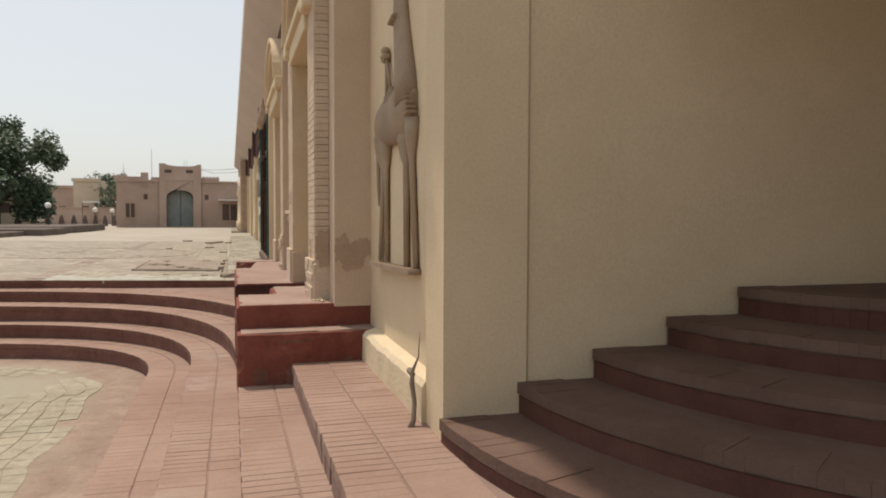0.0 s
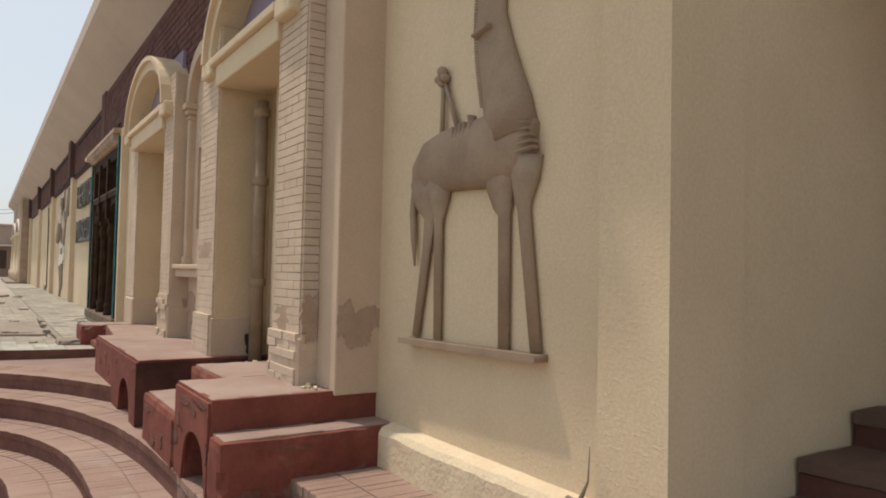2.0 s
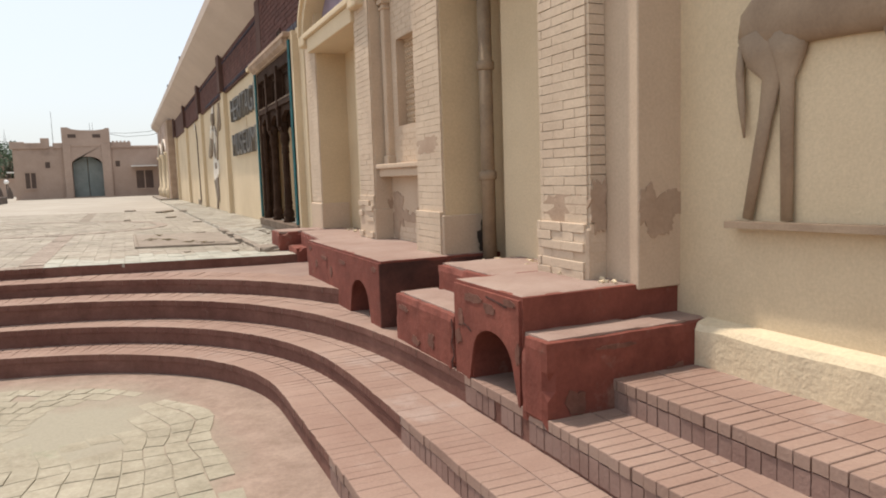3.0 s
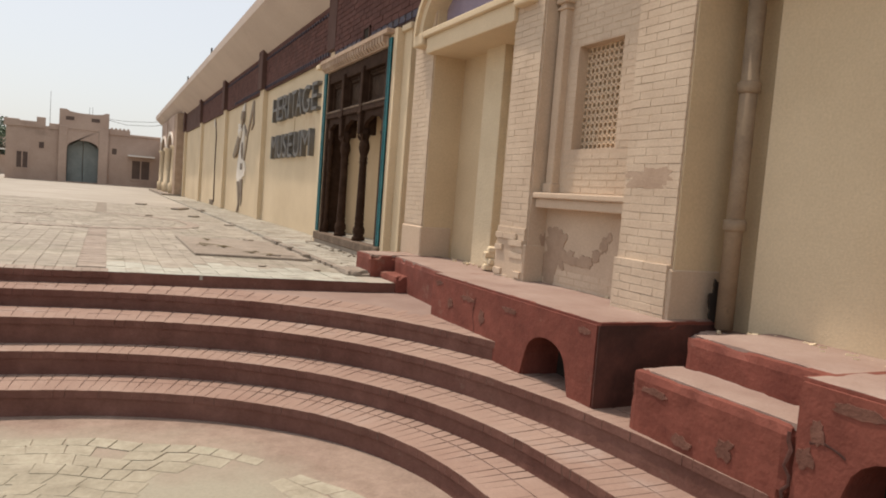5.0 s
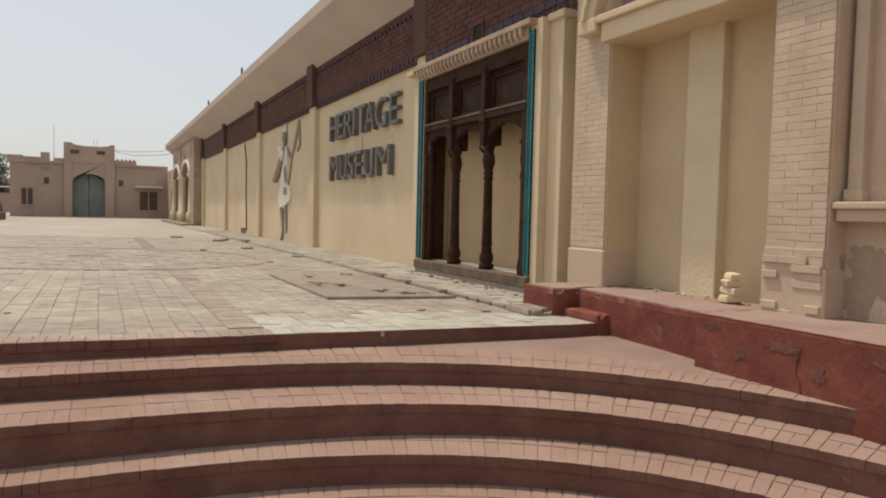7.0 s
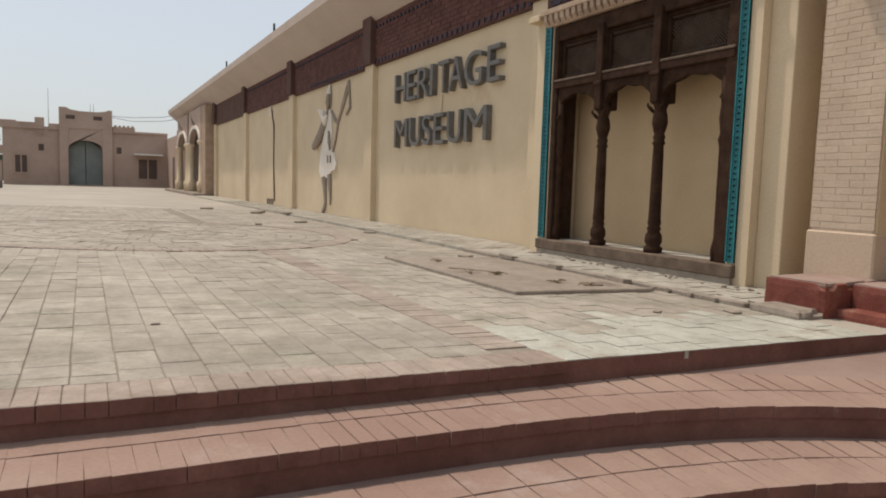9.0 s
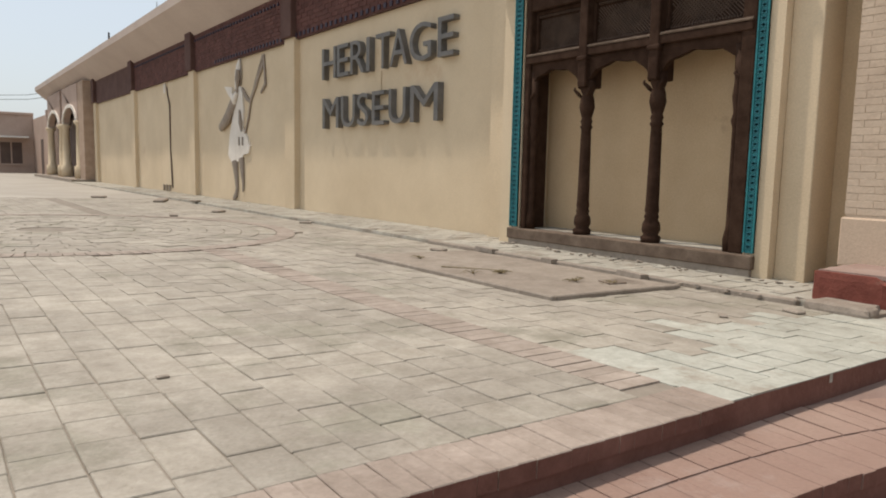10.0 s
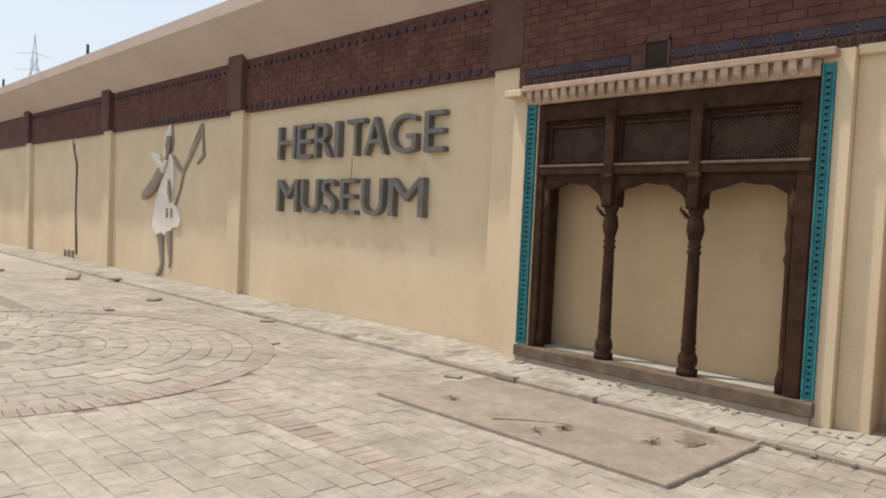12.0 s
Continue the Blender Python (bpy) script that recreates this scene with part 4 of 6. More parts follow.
for i in range(26):
    y = 12.62 + i * 0.105
    prism(b, [(0.612, 3.54), (0.67, 3.54), (0.67, 3.425), (0.655, 3.43), (0.617, 3.47)], "y", y, y + 0.06)
part("dentils", b, CORNICE, door)
# teal tiled strips
for y0, y1 in ((12.468, 12.558), (15.215, 15.335)):
    strip = part("tile_strip", boxes((0.683, 0.702, y0, y1, 0.97, 3.50)), TEAL, door, "teal glazed tile strip with triangle relief")
    part("strip_edge", boxes((0.674, 0.70, y0, y0 + 0.014, 0.97, 3.50), (0.674, 0.70, y1 - 0.014, y1, 0.97, 3.50)), TEAL, strip)
    b = bmesh.new()
    z = 1.0
    while z < 3.42:
        c, h = (y0 + y1) / 2, (y1 - y0) / 2 - 0.022
        for s in (1, -1):
            prism(b, [(c - s * h, z), (c + s * h * 0.9, z + 0.022), (c - s * h, z + 0.040)], "x", 0.678, 0.69)
        z += 0.05
    part("triangle_relief", b, TEAL_DARK, strip)
# vent and tile row in the frieze over the doorway
# Flat near-black sheet: the vent hole's shade drawn as colour.
part("vent_recess", boxes((0.884, 0.893, 13.92, 14.14, 3.68, 3.92)), DARK, frieze_bay)
part("vent_frame", boxes((0.868, 0.90, 13.90, 13.92, 3.66, 3.94), (0.868, 0.90, 14.14, 14.16, 3.66, 3.94), (0.868, 0.90, 13.90, 14.16, 3.92, 3.945), (0.868, 0.90, 13.90, 14.16, 3.655, 3.68)), FRIEZE_BACK, frieze_bay)
y = 12.0
i = 0
while y < 15.5:
    if not (13.86 < y + 0.09 < 14.2):
        t = part("tile", boxes((0.886, 0.905, y, y + 0.175, 3.745, 3.835), bevel=0.003), BLUE_TILE, frieze_bay)
        b = bmesh.new()
        ring = [[b.verts.new((x, y + 0.19 + r * math.sin(math.tau * k / 10), 3.79 + r * math.cos(math.tau * k / 10))) for k in range(10)] for r, x in ((0.026, 0.882), (0.018, 0.882), (0.018, 0.9))]
        for r0, r1 in zip(ring, ring[1:]):
            for k in range(10):
                b.faces.new((r0[k], r0[(k + 1) % 10], r1[(k + 1) % 10], r1[k]))
        part("ring", b, PALE_TILE, t)
        b = bmesh.new()
        for c in (0.047, 0.142):
            for s in (1, -1):
                m = Matrix.Translation((0.890, y + c, 3.685)) @ Matrix.Rotation(radians(45 * s), 4, "X")
                vs = add_box(b, -0.006, 0.01, -0.005, 0.005, -0.056, 0.056)
                bmesh.ops.transform(b, matrix=m, verts=vs)
            for q in range(4):
                a = math.tau * q / 4
                m = Matrix.Translation((0.891, y + c + 0.024 * math.cos(a + 0.785), 3.685 + 0.024 * math.sin(a + 0.785))) @ Matrix.Rotation(a + 0.785, 4, "X")
                vs = add_box(b, -0.006, 0.01, -0.004, 0.004, -0.024, 0.024)
                bmesh.ops.transform(b, matrix=m, verts=vs)
        add_box(b, 0.886, 0.902, y - 0.004, y + 0.002, 3.645, 3.73)
        part("diaper_relief", b, DIAPER, t, "dull tan diaper relief")
    y += 0.21

# infill panel, bay brickwork and damp patches in the niches
part("infill_panel", boxes((1.035, 1.14, 10.345, 10.71, 0.97, 3.2), bevel=0.006), CREAM_ROUGH, bay, "rough plastered blocked doorway")
part("infill_panel", boxes((1.06, 1.14, 6.18, 7.28, 0.97, 3.2), bevel=0.006), CREAM, bay, "plastered blocked doorway")
for y0, y1, z0, z1 in ((8.16, 9.03, 1.73, 2.06), (8.16, 8.40, 2.06, 2.855), (8.93, 9.03, 2.06, 2.855), (8.16, 9.03, 2.855, 3.3), (8.04, 9.18, 0.98, 1.14)):
    brick_band(bay, 0.88, y0, y1, z0, z1, CREAM_BRICK, length=0.2, course=0.0505, proud=0.002)


def patch(name, mat, centre, size, facing, n=40, seed=0, proud=0.006, label=""):
    """A thin plaster patch with a ragged outline lying on a wall."""
    r = random.Random(seed)
    pts = []
    for i in range(n):
        u = math.tau * i / n
        k = 1 + 0.45 * noise.noise(Vector((math.cos(u) * 2.3 + seed, math.sin(u) * 2.3, seed * 0.7))) + r.uniform(-0.12, 0.12)
        pts.append((size[0] * k * math.copysign(abs(math.cos(u)) ** 0.75, math.cos(u)), size[1] * k * math.copysign(abs(math.sin(u)) ** 0.75, math.sin(u))))
    b = bmesh.new()
    if facing == "x":
        prism(b, [(centre[1] + u, centre[2] + v) for u, v in pts], "x", centre[0] - proud, centre[0] + 0.004)
    else:
        prism(b, [(centre[0] + u, centre[2] + v) for u, v in pts], "y", centre[1] - proud, centre[1] + 0.004)
    part(name, b, mat, bay, label)


for cy, cz, sy, sz in ((9.06, 1.30, 0.13, 0.16), (9.12, 1.15, 0.09, 0.16), (8.90, 1.24, 0.09, 0.05), (8.78, 1.21, 0.11, 0.035), (8.66, 1.225, 0.08, 0.045), (8.55, 1.28, 0.045, 0.05), (8.47, 1.36, 0.04, 0.05), (8.42, 1.42, 0.025, 0.035)):
    patch("damp_patch", BROWN, (0.88, cy - 0.05, cz), (sy, sz), "x", seed=int(cy * 100), proud=0.004 + 0.0004 * (int(cy * 100) % 7), label="brown damp cement patch")
patch("damp_patch", BROWN, (0.94, 9.178, 1.22), (0.10, 0.20), "y", seed=11, label="brown damp cement patch")
for cx, cz, sx, sz in ((0.86, 1.42, 0.055, 0.09), (0.94, 1.36, 0.09, 0.10), (1.02, 1.43, 0.07, 0.06)):
    patch("damp_patch", BROWN, (cx, 5.482, cz), (sx, sz), "y", seed=int(cx * 100), proud=0.004 + 0.001 * (int(cx * 100) % 3), label="brown damp cement patch")
patch("damp_patch", DARK, (0.99, 7.47, 1.12), (0.05, 0.13), "y", seed=9, label="dark soot stain")
patch("damp_patch", BROWN, (0.75, 5.732, 1.42), (0.05, 0.13), "y", seed=14, label="brown damp cement patch")
patch("damp_patch", BROWN, (0.705, 5.97, 1.40), (0.19, 0.085), "x", seed=21, proud=0.012, label="brown damp cement patch")
patch("damp_patch", BROWN, (0.695, 7.82, 1.84), (0.2, 0.07), "x", seed=23, proud=0.012, label="brown damp cement patch")

# Dark panel over the whole end face: soot plus that face's shade.
part("soot_stain", rough_box(0.128, 1.10, 7.462, 7.474, 0.50, 0.982, 0.06, 0.006, 31.0), SOOT_SHADE, bay, "blackened plinth end, soot and its shade in one colour")

# rubble at the niche foot
rub = tagged(new("rubble"), "broken plaster and brick crumbs lying on the ledge", "rubble", kind="stuff")
p = Pieces()
for i in range(90):
    y = rnd.choice((rnd.uniform(9.9, 11.2), rnd.uniform(6.3, 7.4), rnd.uniform(5.55, 6.2), rnd.uniform(8.2, 9.2)))
    s = rnd.uniform(0.008, 0.03)
    z = 1.034 if y < 6.23 else (0.99 if y < 7.12 else (0.955 if y < 7.47 else (0.998 if y < 9.66 else 0.985)))
    p.block(Matrix.Translation((rnd.uniform(0.88, 1.02) - (0.22 if 5.4 < y < 6.23 else 0), y, z + s * 0.25)) @ pose(0, 0, 0, rnd.uniform(-20, 20), rnd.uniform(-20, 20), rnd.uniform(0, 180)), s * 1.5, s, s * 0.7)
p.make("crumbs", CREAM_ROUGH, rub)
b = bmesh.new()
for z, w, d in ((0.985, 0.15, 0.13), (1.045, 0.11, 0.15), (1.10, 0.13, 0.09), (1.15, 0.08, 0.11)):
    vs = add_box(b, 0.90 - w / 2, 0.90 + w / 2, 10.05 - d / 2, 10.05 + d / 2, z, z + 0.055)
    bmesh.ops.rotate(b, verts=vs, cent=(0.9, 10.05, z), matrix=Matrix.Rotation(rnd.uniform(-0.5, 0.5), 3, "Z") @ Matrix.Rotation(rnd.uniform(-0.08, 0.08), 3, "X"))
bevel_all(b, 0.014, 2)
for v in b.verts:
    v.co += Vector((noise.noise(v.co * 14), noise.noise(v.co * 14 + Vector((3, 0, 0))), 0)) * 0.018
part("broken_jamb", b, CREAM_ROUGH, bay, "broken brick jamb at the niche foot")

# ---- drainpipe ----
dp = thing("drainpipe", "old cream-painted drainpipe with collars in the niche corner", "pipe")
b = bmesh.new()
lathe(b, [(0.052, 0.0), (0.050, 2.06)], (0.985, 7.385, 0.97), 14)
part("pipe", b, PIPE, dp, smooth=True)
for z in (1.55, 2.35, 2.9):
    b = bmesh.new()
    lathe(b, [(0.055, 0), (0.066, 0.01), (0.066, 0.06), (0.055, 0.07)], (0.985, 7.385, z), 14)
    part("collar", b, PIPE, dp, smooth=True)

# ---- hose end by the wall corner ----
hs = thing("wall_hose", "grey broken hose hanging down the wall foot", "hose")
b = bmesh.new()
tube(b, [(0.962, 3.715, 1.09), (0.955, 3.715, 0.97), (0.93, 3.730, 0.90), (0.925, 3.720, 0.84), (0.93, 3.690, 0.76), (0.92, 3.670, 0.68), (0.90, 3.660, 0.635)], [0.002, 0.004, 0.010, 0.013, 0.011, 0.013, 0.018], 8)
part("hose", b, HOSE, hs, smooth=True)
b = bmesh.new()
tube(b, [(0.93, 3.726, 0.885), (0.93, 3.79, 0.892)], [0.014, 0.016], 8)
part("joint", b, HOSE, hs, smooth=True)

# ---- giraffe relief ----
gx = 1.032
b = bmesh.new()
sq = (0, 0.42, gx + 0.015)


def limb(pts, radii, sides=12, k=0.42):
    tube(b, [(gx + 0.005, y - 0.08, z) for y, z in pts], radii, sides, (0, k, gx + 0.015))


limb([(5.16, 2.14), (5.12, 2.18), (5.02, 2.215), (4.86, 2.235), (4.66, 2.235), (4.46, 2.235), (4.30, 2.26), (4.20, 2.25)], [0.03, 0.085, 0.14, 0.155, 0.16, 0.175, 0.15, 0.07], 16)
limb([(4.36, 2.26), (4.39, 2.40), (4.43, 2.52), (4.475, 2.66), (4.52, 2.83), (4.51, 3.0), (4.46, 3.17), (4.38, 3.32)], [0.17, 0.155, 0.135, 0.118, 0.103, 0.094, 0.088, 0.08], 16)
limb([(4.40, 3.33), (4.28, 3.36), (4.14, 3.30), (4.06, 3.25)], [0.07, 0.085, 0.06, 0.035], 12)
limb([(5.06, 2.16), (5.04, 2.05), (5.00, 1.96), (5.03, 1.80), (5.12, 1.36)], [0.12, 0.095, 0.05, 0.036, 0.028])
limb([(4.93, 2.14), (4.92, 2.04), (4.925, 1.94), (4.915, 1.36)], [0.12, 0.08, 0.036, 0.030])
limb([(4.44, 2.16), (4.425, 2.06), (4.41, 1.98), (4.40, 1.94), (4.39, 1.36)], [0.12, 0.09, 0.062, 0.040, 0.036])
limb([(4.26, 2.18), (4.265, 2.08), (4.275, 2.0), (4.27, 1.96), (4.18, 1.37)], [0.10, 0.085, 0.055, 0.040, 0.034])
limb([(5.16, 2.12), (5.168, 2.0), (5.155, 1.86), (5.14, 1.72)], [0.018, 0.022, 0.02, 0.006], 8, 0.7)
for i in range(48):
    u = i / 47
    z = 2.44 + 0.66 * u
    y = 4.555 + 0.06 * math.sin(u * 2.6)
    limb([(y - 0.03, z), (y + 0.030, z + 0.010)], [0.008, 0.006], 6, 0.9)
for i in range(5):
    limb([(4.17 + 0.01 * i, 2.205 + 0.027 * i), (4.28, 2.195 + 0.03 * i), (4.40, 2.20 + 0.03 * i)], [0.008, 0.008, 0.003], 6, 3.2)
for y, z0, z1 in ((4.66, 2.20, 2.385), (4.69, 2.15, 2.385), (4.72, 2.19, 2.38), (4.75, 2.22, 2.375)):
    limb([(y, z1), (y - 0.01, (z0 + z1) / 2), (y, z0)], [0.008, 0.009, 0.004], 6, 3.4)
limb([(4.62, 2.41), (4.60, 2.33), (4.63, 2.30)], [0.009, 0.009, 0.004], 6, 3.2)
limb([(4.46, 2.62 + 0.16), (4.58, 2.60 + 0.16)], [0.012, 0.012], 6, 3.6)
limb([(4.905, 2.36), (4.897, 2.62)], [0.014, 0.014], 6, 0.8)
limb([(4.765, 2.38), (4.885, 2.62)], [0.016, 0.012], 6, 0.8)
for y, z, r in ((4.90, 2.68, 0.028), (4.925, 2.645, 0.022), (4.875, 2.645, 0.022), (4.90, 2.62, 0.018)):
    blob(b, (gx, y - 0.08, z), (0.03, r, r), 10, 6)
prism(b, [(4.045, 1.340), (5.12, 1.318), (5.12, 1.348), (4.045, 1.370)], "x", 0.985, 1.075)
giraffe = tagged(link_mesh("giraffe_relief", b, BRONZE, smooth=True), "grey-brown plaster relief of a decorated giraffe on a plinth", "relief")
giraffe.data.polygons.foreach_set("use_smooth", [len(q.vertices) == 4 and q.area < 0.02 for q in giraffe.data.polygons])

# ---- lettering ----
sign = thing("wall_lettering", "dark grey raised metal letters on the cream wall", "sign")
words = (("HERITAGE", 3.035, 3.54, (20.52, 20.03, 19.98, 19.60, 19.53, 19.10, 19.03, 18.93, 18.75, 18.36, 18.36, 17.90, 17.84, 17.32, 17.17, 16.82)),
         ("MUSEUM", 2.22, 2.72, (20.50, 19.93, 19.83, 19.38, 19.30, 18.97, 18.85, 18.50, 18.37, 17.92, 17.80, 17.14)))
for word, z0, z1, ys in words:
    for i, ch in enumerate(word):
        cu = bpy.data.curves.new("glyph", "FONT")
        cu.body, cu.extrude, cu.offset = ch, 0.08, -0.004
        tmp = new("glyph", cu)
        bpy.context.view_layer.update()
        me = bpy.data.meshes.new_from_object(tmp.evaluated_get(bpy.context.evaluated_depsgraph_get()))
        bpy.data.objects.remove(tmp)
        co = np.empty(len(me.vertices) * 3)
        me.vertices.foreach_get("co", co)
        co = co.reshape(-1, 3)
        lo, hi = co.min(0), co.max(0)
        f = (co - lo) / (hi - lo)
        world_co = np.stack([1.062 - f[:, 2] * 0.10, ys[2 * i] + (ys[2 * i + 1] - ys[2 * i]) * f[:, 0], z0 + (z1 - z0) * f[:, 1]], 1)
        me.vertices.foreach_set("co", world_co.ravel())
        me.materials.clear()
        me.materials.append(LETTER)
        o = new("letter", me)
        o.parent = sign
b = bmesh.new()
tube(b, [(1.05, 18.72, 3.02), (1.05, 18.73, 2.68)], [0.008, 0.008], 6)
part("cable", b, CREAM, sign, "thin cream cable")

# ---- dancer relief and robed relief ----
b = bmesh.new()


def flat_plate(pts, mat, x=1.02, thick=0.05):
    n0 = len(b.faces)
    prism(b, pts, "x", x, x + thick)
    b.faces.ensure_lookup_table()
    for f in b.faces[n0:]:
        f.material_index = mat


def flat_limb(pts, radii, mat, k=0.4, x=1.04):
    n0 = len(b.faces)
    tube(b, [(x, y, z) for y, z in pts], radii, 10, (0, k, x))
    b.faces.ensure_lookup_table()
    for f in b.faces[n0:]:
        f.material_index = mat


flat_limb([(24.62, 3.86), (24.68, 3.70), (24.72, 3.52), (24.78, 3.30), (24.86, 3.06)], [0.03, 0.11, 0.15, 0.12, 0.05], 0)
flat_limb([(24.60, 3.62), (24.62, 3.42), (24.68, 3.22)], [0.07, 0.10, 0.03], 1, 0.6, 1.0)
flat_limb([(24.54, 3.86), (24.50, 3.55), (24.52, 3.30)], [0.015, 0.03, 0.015], 1, 0.5)
flat_plate([(24.95, 3.0), (24.62, 3.28), (24.42, 3.18), (24.36, 2.7), (24.42, 2.35), (24.18, 2.2), (23.98, 1.98), (24.06, 1.83), (24.38, 1.80), (24.55, 1.64), (24.8, 1.66), (25.0, 1.55), (25.22, 1.66), (25.40, 1.80), (25.28, 2.25), (25.0, 2.7)], 0)
flat_limb([(24.66, 3.22), (24.95, 2.92), (25.35, 2.62), (25.84, 2.42)], [0.05, 0.13, 0.14, 0.10], 1, 0.5, 1.0)
flat_limb([(25.02, 3.12), (24.82, 2.98), (24.66, 3.14)], [0.06, 0.10, 0.05], 0, 0.6, 0.98)
flat_plate([(25.62, 3.34), (25.10, 3.28), (25.08, 3.02), (25.30, 3.10)], 0)
flat_limb([(24.46, 3.2), (24.15, 2.98), (23.96, 2.90), (23.60, 3.25), (23.20, 3.62)], [0.05, 0.06, 0.05, 0.06, 0.045], 1, 0.5)
flat_limb([(24.30, 2.25), (24.08, 2.55), (23.93, 2.9), (23.62, 3.3), (23.22, 3.75)], [0.03, 0.03, 0.025, 0.03, 0.03], 1, 0.8)
flat_limb([(23.18, 3.78), (23.10, 3.45), (23.06, 3.2), (23.32, 3.05)], [0.05, 0.035, 0.05, 0.03], 1, 0.6)
flat_limb([(24.55, 2.75), (24.50, 2.5), (24.44, 2.3)], [0.04, 0.08, 0.03], 1, 0.4, 1.0)
for y in (24.40, 24.62):
    flat_limb([(y, 2.18), (y, 2.0)], [0.03, 0.035], 1, 0.4, 1.005)
flat_limb([(24.98, 1.66), (24.92, 1.35), (24.86, 1.05), (24.95, 0.90), (25.12, 0.82)], [0.16, 0.10, 0.07, 0.08, 0.05], 1)
flat_limb([(24.56, 1.72), (24.50, 1.40), (24.46, 1.15), (24.50, 1.0)], [0.13, 0.09, 0.05, 0.03], 1)
for v in b.verts:
    v.co.y = 24.66 + (v.co.y - 24.66) * 0.93
tagged(link_mesh("dancer_relief", b, [WHITE, GREY]), "white and grey cut-out relief of a dancing figure on the wall", "relief")

b = bmesh.new()
flat_plate([(30.95, 0.95), (30.05, 0.98), (30.15, 2.0), (30.12, 3.1), (30.32, 3.5), (30.35, 3.86), (30.62, 3.86), (30.66, 3.4), (30.85, 2.4)], 0, 1.03, 0.05)
flat_limb([(30.50, 3.95), (30.36, 3.70), (30.30, 3.50), (30.10, 3.20), (30.12, 2.0), (30.02, 1.3), (29.98, 0.9)], [0.02, 0.028, 0.018, 0.024, 0.018, 0.024, 0.02], 1, 0.9)
for y in (30.85, 30.55, 30.25):
    flat_limb([(y, 0.98), (y + 0.03, 0.80)], [0.06, 0.045], 2, 0.5)
flat_limb([(30.52, 3.8), (30.55, 3.55)], [0.09, 0.08], 3, 0.5)
tagged(link_mesh("robed_relief", b, [CREAM, FAR_DARK, GREY, WHITE]), "cream cut-out relief of a robed figure with a dark edge", "relief")

# ---- plaza slab and litter ----
slab = thing("concrete_slab", "weathered grey-brown concrete slab with broken edges on the plaza", "slab")
b = boxes((-1.41, -0.10, 12.565, 15.02, 0.73, 0.788))
bmesh.ops.subdivide_edges(b, edges=[e for e in b.edges if e.calc_length() > 1], cuts=30, use_grid_fill=True)
for v in b.verts:
    n3 = noise.noise(v.co * 5)
    if v.co.z > 0.76:
        v.co.z += 0.005 * n3
        v.co.x += 0.012 * noise.noise(v.co * 9)
        v.co.y += 0.012 * noise.noise(v.co * 9 + Vector((5, 0, 0)))
part("slab_body", b, CONCRETE, slab)
part("edge_strip", boxes((-1.43, -1.385, 12.55, 15.03, 0.74, 0.80), bevel=0.008), CONCRETE, slab)
part("edge_strip", boxes((-1.385, -0.11, 12.55, 12.595, 0.74, 0.80), bevel=0.008), CONCRETE, slab)
for o in slab.children:
    for v in o.data.vertices:
        v.co.z += 0.025 * -v.co.x - 0.024
for cx, cy, nn in ((-0.98, 13.55, 30), (-0.72, 13.02, 22), (-1.05, 14.55, 14), (-0.55, 12.82, 12), (-1.2, 13.62, 10)):
    w = tagged(new("dry_weed"), "small dry weed tuft in a crack of the slab", "weed", "weeds on the slab")
    w.location = (cx, cy, 0.766 + 0.025 * -cx)
    b = bmesh.new()
    for i in range(nn):
        a, r = rnd.uniform(0, math.tau), rnd.uniform(0.02, 0.12)
        tube(b, [(0, 0, 0), (r * 0.5 * math.cos(a), r * 0.5 * math.sin(a), rnd.uniform(0.01, 0.03)), (r * math.cos(a), r * math.sin(a) * 0.6, rnd.uniform(0.002, 0.02))], [0.003, 0.003, 0.001], 4)
    part("stems", b, STRAW, w)
hole = thing("broken_cover", "small broken cement cover sunk in the slab", "cover")
b = bmesh.new()
prism(b, [(-0.60, 12.80), (-0.44, 12.78), (-0.40, 12.90), (-0.55, 12.95)], "z", 0.772, 0.788)
part("cover", b, HOSE, hole)
stick = thing("stick", "dry stick lying on the slab", "stick")
b = bmesh.new()
tube(b, [(-1.22, 14.0, 0.802), (-1.05, 13.85, 0.797), (-0.92, 13.70, 0.794), (-0.84, 13.58, 0.791)], [0.005, 0.004, 0.003, 0.002], 6)
part("branch", b, STRAW, stick)
for i, (x, y, s) in enumerate(((-3.88, 12.0, 0.022), (-0.85, 11.75, 0.04), (-0.3, 11.62, 0.06), (-0.38, 15.2, 0.08), (-0.1, 18.9, 0.09), (-0.9, 17.4, 0.05), (-0.5, 21.5, 0.12), (-1.5, 20.6, 0.1), (0.0, 24.5, 0.12), (-1.4, 27.0, 0.15))):
    b = boxes((-s, s, -s * 0.6, s * 0.6, 0, s * 0.3), bevel=s * 0.1)
    o = tagged(link_mesh("stone_chip", b, CONCRETE), "broken stone chip lying on the paving", "stone", "chips on the plaza")
    o.matrix_world = pose(x, y, plaza_z(x, y) - 0.001 if x < 0 else 0.786, 0, 0, i * 37)
b = boxes((-0.55, 0.55, -0.11, 0.11, 0, 0.06), bevel=0.02)
o = tagged(link_mesh("broken_kerb", b, CONCRETE), "broken concrete kerb piece lying on the plaza", "kerb")
o.matrix_world = pose(-0.45, 25.4, plaza_z(-0.45, 25.4) - 0.004, 0, 0, 70)

# ---- far gatehouse ----
gate = thing("gatehouse", "pinkish plastered far gatehouse with a stepped centre and blue-green gate", "building")
FY = 64.0
for w4 in ((-9.0, -5.15, FY, FY + 5, 0.5, 4.75), (-2.95, 1.35, FY, FY + 5, 0.5, 4.62), (-5.15, -2.95, FY + 1.1, FY + 5, 0.5, 4.7)):
    part("wall", boxes(w4), FAR_WALL, gate)
